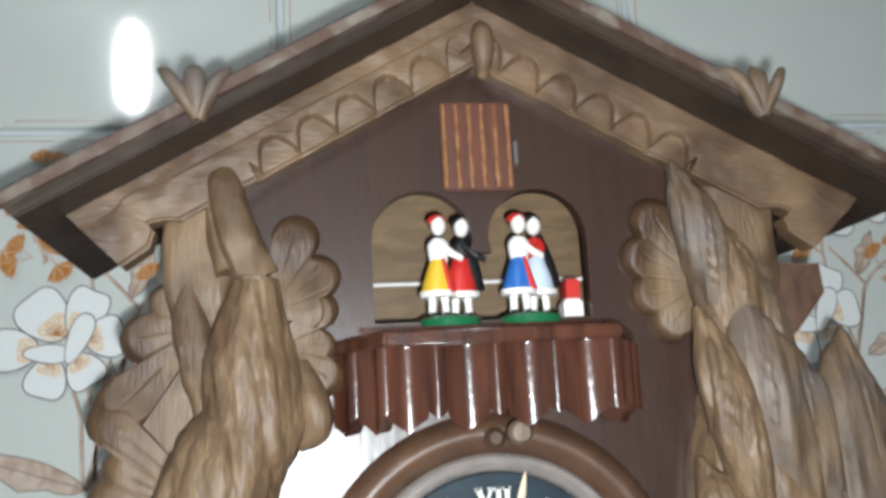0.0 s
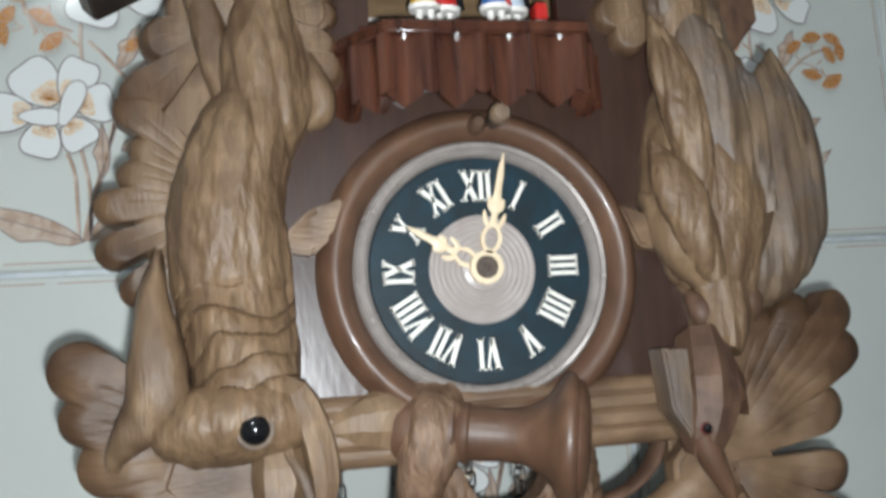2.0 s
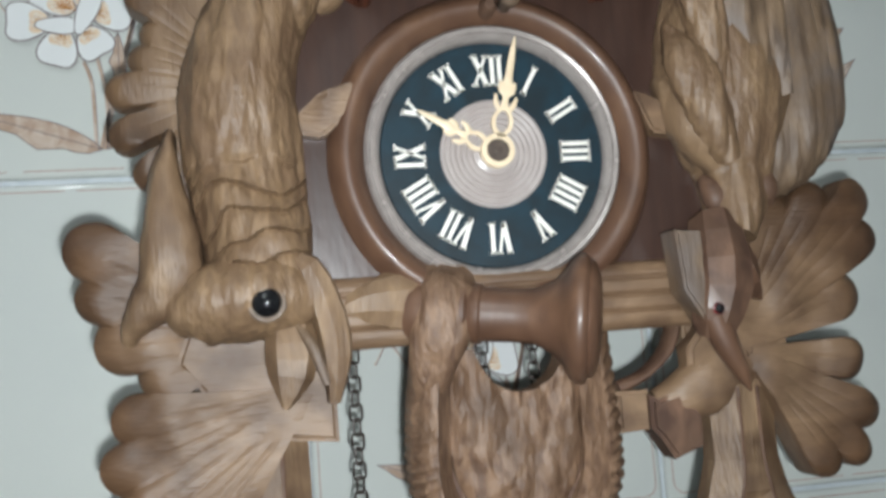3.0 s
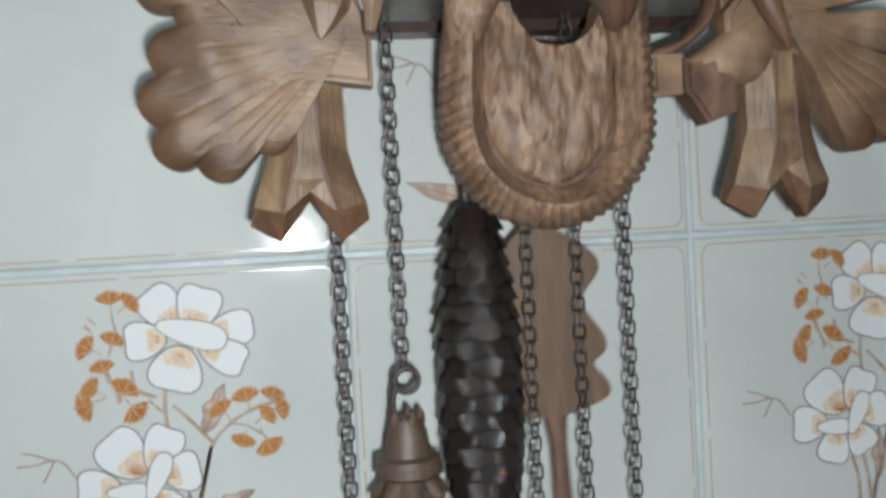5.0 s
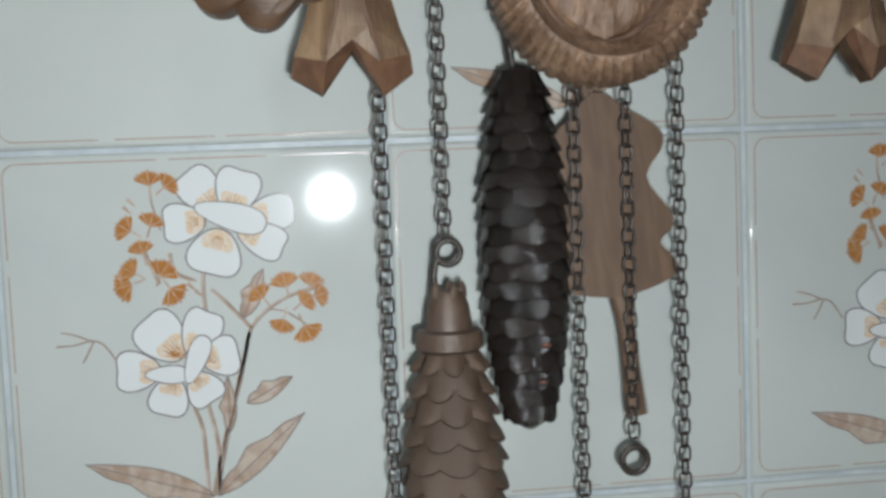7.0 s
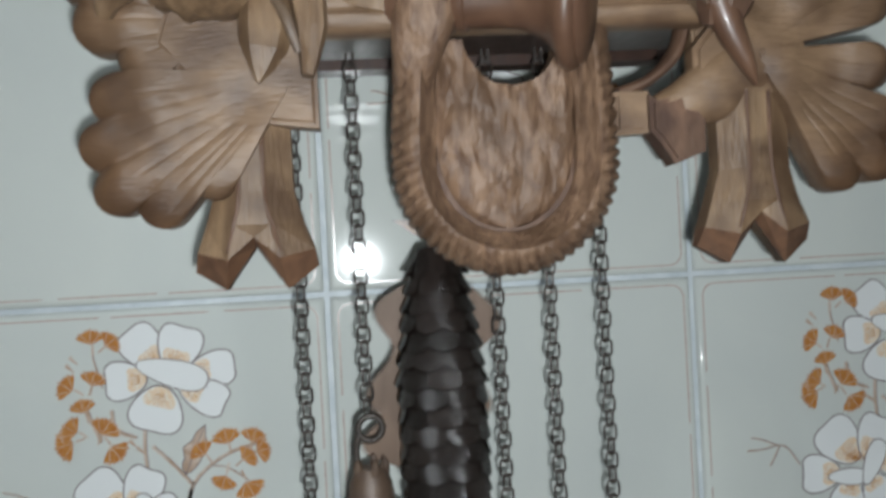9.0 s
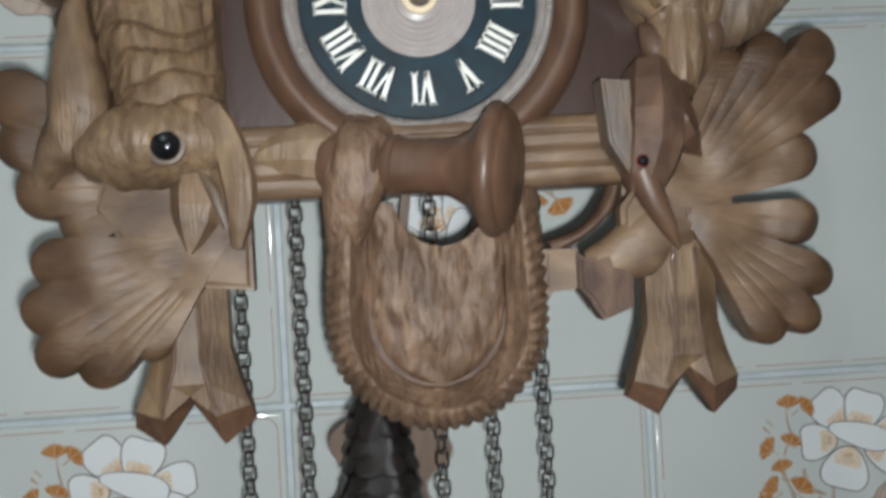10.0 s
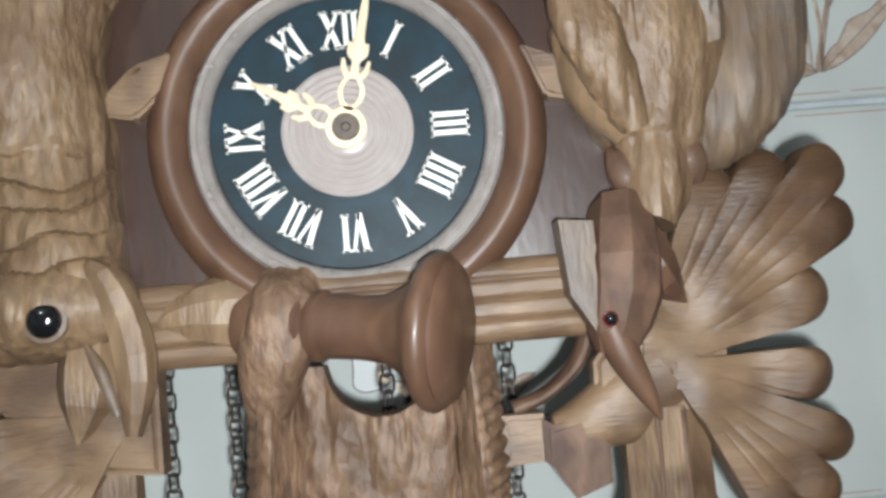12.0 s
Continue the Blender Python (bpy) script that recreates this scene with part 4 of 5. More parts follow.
def stem(x, w, forward, name="twig_end"):
    """A cut branch that forks into two slanted ends."""
    rows = []
    for z, across in ((1.576, ((-0.62, -0.150), (-0.2, -0.1568), (0.2, -0.1556), (0.64, -0.149))), (1.546, ((-0.62, -0.150), (-0.2, -0.1572), (0.22, -0.1558), (0.66, -0.149))),
                      (1.534, ((-0.78, -0.150), (-0.3, -0.1580), (0.3, -0.1566), (0.80, -0.149))), (1.5245, ((-0.93, -0.151), (-0.42, -0.1575), (0.42, -0.1565), (0.95, -0.150)))):
        rows.append([(x + k * w, y, z - (0.003 if z < 1.53 and abs(k) < 0.5 else 0)) for k, y in across])
    notch = (x, -0.1555, 1.5295)
    low = [(x - 1.0 * w, -0.146, 1.5175), (x - 0.5 * w, -0.149, 1.5105), (x, -0.149, 1.5260), (x + 0.5 * w, -0.149, 1.5097), (x + 1.0 * w, -0.145, 1.5180)]
    bm = bmesh.new()
    g = [[bm.verts.new(p) for p in r] for r in rows]
    nv = bm.verts.new(notch)
    lv = [bm.verts.new(p) for p in low]
    for r in (0, 1):
        for k in range(3):
            bm.faces.new((g[r][k], g[r][k + 1], g[r + 1][k + 1], g[r + 1][k]))
    bm.faces.new((g[2][0], g[2][1], g[3][1], g[3][0]))
    bm.faces.new((g[2][1], nv, g[3][1]))
    bm.faces.new((g[2][1], g[2][2], nv))
    bm.faces.new((g[2][2], g[3][2], nv))
    bm.faces.new((g[2][2], g[2][3], g[3][3], g[3][2]))
    rim = [g[0][0], g[1][0], g[2][0], g[3][0]] + lv + [g[3][3], g[2][3], g[1][3], g[0][3], g[0][2], g[0][1]]
    back = [bm.verts.new((v.co.x, -0.140, v.co.z)) for v in rim]
    for k in range(len(rim)):
        n = (k + 1) % len(rim)
        if k not in (3, 8):
            bm.faces.new((rim[k], rim[n], back[n], back[k]))
    bm.faces.new(back)
    st = part(name, bm, WOOD, clock, "carved twig with a forked cut end", smooth=False)
    st.location.y = -forward
    for quads in (((rows[3][0], rows[3][1], low[1], low[0]), (rows[3][1], notch, low[2], low[1])), ((notch, rows[3][2], low[3], low[2]), (rows[3][2], rows[3][3], low[4], low[3]))):
        bm = bmesh.new()
        for q in quads:
            front = [bm.verts.new(p) for p in q]
            rear = [bm.verts.new((p[0], -0.1405, p[2])) for p in q]
            bm.faces.new(front)
            bm.faces.new(rear)
            for k in range(4):
                bm.faces.new((front[k], front[(k + 1) % 4], rear[(k + 1) % 4], rear[k]))
        part("cut_end", bm, CUT, st, "reddish cut end", smooth=False)
    for k, (a, b, y) in enumerate(((-0.2, -0.3, -0.1572), (0.21, 0.3, -0.1558))):
        bm = bmesh.new()
        loft(bm, [(x + a * w, y, 1.575, 0.0007, 0.0006), (x + a * w, y, 1.547, 0.0007, 0.0006), (x + b * w, y - 0.0008, 1.534, 0.0007, 0.0006), (x + (b * 1.4) * w, y, 1.524, 0.0004, 0.0004)], 20, 8, 0.0003, 400, 200)
        part("bark_ridge", bm, WOOD_RED, st)


def lower():
    # crossbar behind the horn
    bm = bmesh.new()

    def bar(u, v):
        x = -0.098 + 0.150 * u
        z = 1.601 + 0.027 * v
        groove = min(abs(v - g) for g in (0.28, 0.52, 0.76))
        y = -0.170 + 0.0016 * math.exp(-(groove / 0.03) ** 2) + 0.004 * abs(2 * v - 1) ** 6
        return (x, y + 0.0005 * noise.noise(Vector((u * 9, v * 3, 2))), z)

    sheet(bm, bar, 60, 40, -0.155)
    part("crossbar", bm, WOOD_X, clock, "grooved wooden crossbar")
    # powder horn
    ax = Vector((math.cos(radians(20)), -math.sin(radians(20)), -0.12)).normalized()
    q = ax.to_track_quat("Z", "Y").to_matrix().to_4x4()
    m = Matrix.Translation((-0.066, -0.160, 1.6145)) @ q
    bm = bmesh.new()
    lathe(bm, [(0, 0.012), (0.003, 0.0135), (0.018, 0.0125), (0.021, 0.0112), (0.022, 0.0122), (0.024, 0.0122), (0.025, 0.0106), (0.027, 0.0116), (0.029, 0.0116), (0.03, 0.0104),
               (0.042, 0.0100), (0.05, 0.0106), (0.057, 0.0140), (0.061, 0.0182), (0.0635, 0.0228), (0.0655, 0.0243), (0.0675, 0.0246), (0.069, 0.0238), (0.07, 0.0218), (0.0706, 0.0222), (0.072, 0.0212), (0.074, 0.016), (0.0748, 0.006)], m, 56)
    part("horn", bm, POLISHED, clock, "turned hunting horn with a wide smooth bell")
    # collars that hold it
    bm = bmesh.new()
    loft(bm, [(-0.0500, -0.162, 1.628, 0.0108, 0.006), (-0.0515, -0.169, 1.618, 0.0112, 0.009), (-0.0550, -0.170, 1.604, 0.0110, 0.009), (-0.0590, -0.164, 1.590, 0.0085, 0.008), (-0.0605, -0.161, 1.582, 0.007, 0.006)], 50, 34, 0.0009, 120, 80, flat=0.8)
    part("horn_collar", bm, WOOD_BAG, clock, "carved strap round the horn")
    bm = bmesh.new()
    loft(bm, [(-0.090, -0.164, 1.616, 0.004, 0.006), (-0.080, -0.166, 1.618, 0.009, 0.007), (-0.068, -0.166, 1.618, 0.0125, 0.007), (-0.056, -0.163, 1.617, 0.012, 0.006)], 8, 10, 0.0008, 120, 120)
    part("strap_end", bm, WOOD, clock, smooth=False)
    # wooden bridges from the dial ring to the carvings
    for pts in ([(-0.110, 1.684), (-0.094, 1.681), (-0.084, 1.690), (-0.080, 1.703), (-0.094, 1.699)], [(0.030, 1.697), (0.052, 1.688), (0.054, 1.676), (0.037, 1.679)]):
        bm = bmesh.new()
        plate(bm, pts, [], -0.171, -0.162)
        bmesh.ops.bevel(bm, geom=list(bm.edges), offset=0.0012, segments=2, affect="EDGES", clamp_overlap=True)
        part("bridge", bm, WOOD_X, clock, "pale wooden bridge beside the dial")
    # game bag: fur border, groove and hollowed flap
    cx, cz, R = -0.0262, 1.5530, 0.0428
    bm = bmesh.new()

    def border(u, v):
        # u along the U from upper left to upper right, v from outside to inside
        L1, L2 = 0.048, math.pi * R
        d = u * (2 * L1 + L2)
        r = R - 0.0165 * v
        cut = abs(math.sin(d * 640 + 4 * v + 1.6 * noise.noise(Vector((d * 60, 0, 1)))))
        cut = 1 - (1 - cut) * min(1.0, max(0.15, d / L1 - 0.1, 0) if d < L1 else max(0.15, 1.9 - (d - L2 - L1) / L1 * 1.75) if d > L1 + L2 else 1.0)
        r -= 0.0013 * (1 - cut) * (v < 0.2)
        if d < L1:
            px, pz = cx - r * (1 - 0.13 * ((L1 - d) / L1) ** 2), cz + L1 - d
        elif d < L1 + L2:
            q = (d - L1) / R
            px, pz = cx - r * math.cos(q), cz - r * math.sin(q)
        else:
            px, pz = cx + r * (1 - 0.06 * ((d - L1 - L2) / L1) ** 2), cz + d - L1 - L2
        lip = -0.0105 * math.sin(math.pi / 2 * min(1.0, v / 0.6)) ** 0.8
        if v > 0.6:
            lip += 0.0110 * ((v - 0.6) / 0.4) ** 0.8
        fringe = 0.0030 * (1 - cut) ** 1.3 * max(0.0, 1 - abs(v - 0.18) / 0.42) + 0.0005 * noise.noise(Vector((d * 260, v * 4, 0)))
        return (px, -0.1615 + lip + fringe, pz)

    sheet(bm, border, 420, 24, -0.150)
    bag = part("bag_border", bm, WOOD_BAG, clock, "carved fur border of a game bag with a deep inner groove")
    bm = bmesh.new()

    def flap(u, v):
        s = 2 * v - 1
        w = (0.0262 if u < 0.52 else 0.0262 * math.sqrt(max(0.0, 1 - ((u - 0.52) / 0.48) ** 2)))
        x = cx + s * w
        z = 1.600 - 0.0722 * u
        if u < 0.3:
            dx = x - cx - 0.003
            dip = math.sqrt(max(0.0, 0.0175 ** 2 - dx * dx))
            z = z - (dip + 0.002) * (1 - u / 0.3)
        y = -0.1655 + 0.0045 * abs(s) ** 5 + 0.0045 * u ** 7
        return (x, y + chips(x, 0, z, 0.0026, 150, 85), z)

    sheet(bm, flap, 80, 56, -0.150)
    part("bag_flap", bm, WOOD_BAG, bag, "chip-carved flap of the game bag")
    bm = bmesh.new()
    plate(bm, [(cx - 0.034, 1.576)] + [(cx - 0.034 * math.cos(radians(a)), cz - 0.034 * math.sin(radians(a))) for a in range(0, 181, 9)] + [(cx + 0.034, 1.576)], [], -0.1565, -0.1505)
    part("bag_back", bm, WOOD_RED, bag, smooth=False)
    # branch at the right with a cut stub
    bm = bmesh.new()
    loft(bm, [(0.034, -0.155, 1.5695, 0.0065, 0.008), (0.045, -0.157, 1.5725, 0.0095, 0.009), (0.056, -0.158, 1.5775, 0.0125, 0.0095), (0.070, -0.158, 1.587, 0.0120, 0.009)], 24, 18, 0.0006, 90, 60, flat=0.8)
    br = part("branch", bm, WOOD_X, clock, "faceted carved branch")
    for name, pts, y0 in (("branch_link", [(0.0150, 1.5770), (0.0288, 1.5768), (0.0288, 1.5612), (0.0150, 1.5605)], -0.163),
                          ("stub", [(0.0280, 1.5752), (0.0320, 1.5728), (0.0430, 1.5758), (0.0495, 1.5665), (0.0492, 1.5532), (0.0370, 1.5488), (0.0312, 1.5580), (0.0280, 1.5616)], -0.1655)):
        bm = bmesh.new()
        plate(bm, pts, [], y0, -0.150)
        bmesh.ops.bevel(bm, geom=[e for e in bm.edges if e.calc_face_angle(0) > 0.5], offset=0.0018, segments=2, affect="EDGES", clamp_overlap=True)
        part(name, bm, WOOD_X if name == "branch_link" else WOOD_RED, br, "cut stub of the branch" if name == "stub" else "", smooth=False)
    bm = bmesh.new()
    loft(bm, [(0.020, -0.150, 1.5775, 0.003, 0.005), (0.033, -0.150, 1.583, 0.0025, 0.006), (0.044, -0.150, 1.594, 0.003, 0.006), (0.049, -0.150, 1.612, 0.003, 0.006)], 26, 14)
    part("strap", bm, WOOD_RED, br)


for name, pts in (("carved_backing", [(-0.135, 1.806), (-0.135, 1.783), (-0.146, 1.767), (-0.162, 1.752), (-0.158, 1.741), (-0.149, 1.729), (-0.156, 1.705), (-0.152, 1.675), (-0.158, 1.640), (-0.150, 1.600), (-0.100, 1.592), (-0.098, 1.79)]),
                  ("carved_backing", [(0.050, 1.80), (0.082, 1.81), (0.086, 1.775), (0.080, 1.745), (0.092, 1.70), (0.084, 1.655), (0.075, 1.59), (0.050, 1.59), (0.046, 1.70)])):
    bm = bmesh.new()
    plate(bm, pts, [], -0.1535, -0.143)
    bmesh.ops.bevel(bm, geom=[e for e in bm.edges if e.calc_face_angle(0) > 0.5], offset=0.0014, segments=2, affect="EDGES", clamp_overlap=True)
    part(name, bm, WOOD, clock, "pale wooden backing of the carvings")
hare()
bird()
leaves()
stem(-0.1203, 0.0226, 0.006)
stem(0.0688, 0.0222, 0.010)
lower()
# carved brackets under the roof ends
for sx, x in ((-1, -0.1265), (1, 0.0745)):
    bm = bmesh.new()
    loft(bm, [(x, -0.160, 1.772, 0.009, 0.006), (x, -0.162, 1.785, 0.0115, 0.0075), (x - sx * 0.001, -0.162, 1.805, 0.0125, 0.0075), (x - sx * 0.002, -0.162, 1.828, 0.0125, 0.0075)], 50, 36, 0.0012, 200, 60, flat=0.5)
    part("bracket", bm, WOOD, clock, "carved bracket under the roof end")

# pendulum, swinging behind the weights
PIVOT = Vector((X0, -0.075, 1.652))
bm = bmesh.new()
box(bm, -0.0022, 0.0022, -0.0015, 0.0015, -0.17, 0.0)
pend = new("pendulum", mesh_of("pendulum", bm, PEND))
pend.parent = clock
pend.location = PIVOT - BASE
pend["label"] = "wooden leaf pendulum on a thin rod"
bm = bmesh.new()
half_leaf = [(0.004, -0.139), (0.013, -0.147), (0.027, -0.158), (0.028, -0.167), (0.0185, -0.180), (0.0275, -0.197), (0.0275, -0.205), (0.021, -0.211), (0.0275, -0.221), (0.025, -0.228), (0.006, -0.233)]
plate(bm, [(0.003 + p[0], p[1]) for p in spline(half_leaf + [(-x, z) for x, z in half_leaf[::-1]], 84, True)], [], -0.004, 0.003)
leaf = new("pendulum_leaf", mesh_of("pendulum_leaf", bm, PEND))
leaf.parent = pend
bm = bmesh.new()
loft(bm, [(0.003, 0, -0.225, 0.0075, 0.003), (0.003, 0, -0.25, 0.0042, 0.003), (0.002, 0, -0.291, 0.0052, 0.003)], 16, 12)
lst = new("leaf_stalk", mesh_of("leaf_stalk", bm, PEND))
lst.parent = pend


# ---------------------------------------------------------------- chains and weights
def link_mesh(half):
    bm = bmesh.new()
    n, k = 20, 8
    rings = []
    for i in range(n):
        q = 2 * math.pi * i / n
        c, s = math.cos(q), math.sin(q)
        px, pz = half * math.copysign(abs(c) ** 0.5, c), 0.0036 * math.copysign(abs(s) ** 0.5, s)
        out = Vector((c, 0, s)).normalized()
        rings.append([bm.verts.new(Vector((px, 0, pz)) + out * (0.00058 * math.cos(2 * math.pi * j / k)) + Vector((0, 0.00058 * math.sin(2 * math.pi * j / k), 0))) for j in range(k)])
    for i in range(n):
        a, b = rings[i], rings[(i + 1) % n]
        for j in range(k):
            bm.faces.new((a[j], a[(j + 1) % k], b[(j + 1) % k], b[j]))
    return mesh_of("link", bm, IRON)


LINK, NARROW = link_mesh(0.0026), link_mesh(0.0015)


def chain(x, y, ztop, zbot):
    ch = new("chain")
    ch.location = (x, y, ztop)
    tagged(ch, "dark iron link chain hanging from the clock", "chain", "clock chains")
    n = int((ztop - zbot) / 0.0062)
    for i in range(n):
        ob = new("link", LINK if i % 2 else NARROW)
        ob.parent = ch
        ob.location = (0, 0, -0.0062 * i)
        ob.rotation_euler = (radians(random.uniform(-5, 5)), 0, radians((0 if i % 2 else 12) + random.uniform(-7, 7)))
    return ch


chains = [chain(*c) for c in ((-0.108, -0.10, 1.6045, 1.27), (-0.0822, -0.102, 1.6045, 1.448), (-0.0235, -0.10, 1.6045, 1.27),
                              (0.000, -0.10, 1.6045, 1.356), (0.0235, -0.10, 1.6045, 1.27), (-0.050, -0.112, 1.6045, 1.545))]


def torus(bm, c, R, r, seg=28, k=10, turn=None):
    m = Matrix.Translation(c) @ (turn or Matrix.Identity(4))
    rings = []
    for i in range(seg):
        q = 2 * math.pi * i / seg
        rings.append([bm.verts.new(m @ Vector(((R + r * math.cos(2 * math.pi * j / k)) * math.cos(q), r * math.sin(2 * math.pi * j / k), (R + r * math.cos(2 * math.pi * j / k)) * math.sin(q)))) for j in range(k)])
    for i in range(seg):
        a, b = rings[i], rings[(i + 1) % seg]
        for j in range(k):
            bm.faces.new((a[j], a[(j + 1) % k], b[(j + 1) % k], b[j]))


def scale_mesh(material):
    bm = bmesh.new()
    rows = []
    # from the root to the rounded lip, which curls back under itself
    for u, out in ((0.0, 0.0), (0.3, 0.30), (0.6, 0.62), (0.85, 0.92), (1.0, 1.0), (1.04, 0.72), (0.98, 0.2)):
        across = (-1, -0.66, -0.25, 0.25, 0.66, 1)
        rows.append([bm.verts.new((0.56 * s * (0.9 + 0.1 * min(u, 1)), -out * (1 - 0.72 * s * s) * 0.68, -min(u, 1.04) * (1.26 - 0.3 * s * s * min(u, 1)))) for s in across])
    for a, b in zip(rows, rows[1:]):
        for j in range(5):
            bm.faces.new((a[j], a[j + 1], b[j + 1], b[j]))
    return mesh_of("scale", bm, material)


def pine_weight(x, y, ztop, length, width, material, label, rows, around=9, nose=0.3, deep=0.0092):
    w = new("pine_cone_weight")
    w.location = (x, y, ztop)
    tagged(w, label, "clock weight", "clock weights")

    def rad(u):
        return width * (0.42 + 0.58 * min(1, (u / 0.35)) ** 0.75) * (1 if u < 0.62 else 1 - nose * ((u - 0.62) / 0.38) ** 1.6)

    bm = bmesh.new()
    prof = [(0, 0.35 * rad(0))] + [(-length * u, 0.9 * rad(u)) for u in [0.01] + [i / 30 for i in range(1, 30)]] + [(-length * 0.985, 0.7 * rad(1)), (-length, 0.3 * rad(1))]
    lathe(bm, prof, Matrix.Identity(4), 32)
    core = new("core", mesh_of("core", bm, material))
    core.parent = w
    me = scale_mesh(material)
    for r in range(rows):
        u = 0.015 + 0.93 * r / rows
        R = rad(u)
        h = length / rows
        lean = -math.degrees(math.atan2(rad(u + 0.04) - rad(u), 0.04 * length))
        for k in range(around):
            a = 2 * math.pi * (k + 0.5 * (r % 2)) / around
            ob = new("scale", me)
            ob.parent = w
            ob.matrix_basis = pose(0, 0, -length * u, 0, 0, math.degrees(a)) @ Matrix.Translation((0, -R * 0.9, 0)) @ pose(0, 0, 0, lean - random.uniform(1.5, 5), random.uniform(-4, 4), 0) @ Matrix.Diagonal((2 * math.pi * R / around * 1.06, deep, h * 1.16, 1))
    # hook and eye
    bm = bmesh.new()
    torus(bm, (0.001, 0, 0.0345), 0.0052, 0.0014)
    loft(bm, [(-0.004, 0, 0.032, 0.0014, 0.0014), (-0.0055, 0, 0.024, 0.0014, 0.0014), (-0.004, 0, 0.012, 0.0015, 0.0015), (-0.002, 0, -0.002, 0.0015, 0.0015)], 16, 10)
    hk = new("hook", mesh_of("hook", bm, IRON))
    hk.parent = w
    return w


black = pine_weight(-0.0510, -0.118, 1.5235, 0.1515, 0.0172, CONE_BLACK, "black iron pine cone weight with copper wear", 19, 8, 0.52, 0.0040)
for wx, wz, wr in ((-0.0466, 1.4095, 0.0026), (-0.0512, 1.4020, 0.0017), (-0.0478, 1.3945, 0.0022)):
    bm = bmesh.new()
    ball(bm, (wx, -0.118 - 0.0148 + 0.05 * (1.4095 - wz), wz), wr, 1.0, 0.8, 0.55, 12)
    part("worn_spot", bm, COPPER, black, "copper worn bare on a scale")
brown = pine_weight(-0.0825, -0.105, 1.4125, 0.150, 0.0195, CONE_BROWN, "brown iron pine cone weight on a chain hook", 14, 8, 0.3, 0.0075)
bm = bmesh.new()
lathe(bm, [(0.018, 0.0065), (0.012, 0.009), (0.002, 0.0105), (0.001, 0.0145), (-0.006, 0.0150), (-0.008, 0.012)], pose(-0.0825, -0.105, 1.4125), 28)
for q in range(5):
    a = 2 * math.pi * q / 5
    loft(bm, [(-0.0825 + 0.006 * math.cos(a), -0.105 + 0.006 * math.sin(a), 1.428, 0.0024, 0.0024), (-0.0825 + 0.0064 * math.cos(a), -0.105 + 0.0064 * math.sin(a), 1.432, 0.0018, 0.0018), (-0.0825 + 0.006 * math.cos(a), -0.105 + 0.006 * math.sin(a), 1.4345, 0.0005, 0.0005)], 6, 8)
part("weight_cap", bm, CONE_BROWN, brown, "brown iron cap")
bm = bmesh.new()
torus(bm, (0.000, -0.10, 1.349), 0.0058, 0.0016)
part("chain_ring", bm, IRON, chains[3], "dark iron ring at the chain's end")


# ---------------------------------------------------------------- tiles
def flat(bm, pts, y, mi):
    f = bm.faces.new([bm.verts.new((x, y, z)) for x, z in pts])
    f.material_index = mi
    return f


def fan(bm, pts, y, mi):
    c = (sum(p[0] for p in pts) / len(pts), sum(p[1] for p in pts) / len(pts))
    vc = bm.verts.new((c[0], y, c[1]))
    vs = [bm.verts.new((x, y, z)) for x, z in pts]
    for i in range(len(vs)):
        bm.faces.new((vc, vs[i], vs[(i + 1) % len(vs)])).material_index = mi


def line(bm, pts, w, y, mi, taper=False):
    pts = [np.array(p, float) for p in pts]
    rows = []
    for i, p in enumerate(pts):
        t = pts[min(i + 1, len(pts) - 1)] - pts[max(i - 1, 0)]
        t = t / (np.linalg.norm(t) + 1e-9)
        n = np.array([-t[1], t[0]]) * w / 2 * (1 - 0.7 * i / (len(pts) - 1) if taper else 1)
        rows.append([bm.verts.new((*(p + n)[:1], y, (p + n)[1])), bm.verts.new((*(p - n)[:1], y, (p - n)[1]))])
    for a, b in zip(rows, rows[1:]):
        bm.faces.new((a[0], a[1], b[1], b[0])).material_index = mi


def grow(pts, k):
    c = (sum(p[0] for p in pts) / len(pts), sum(p[1] for p in pts) / len(pts))
    return [(c[0] + (p[0] - c[0]) * (1 + k / math.hypot(p[0] - c[0], p[1] - c[1])), c[1] + (p[1] - c[1]) * (1 + k / math.hypot(p[0] - c[0], p[1] - c[1]))) for p in pts]


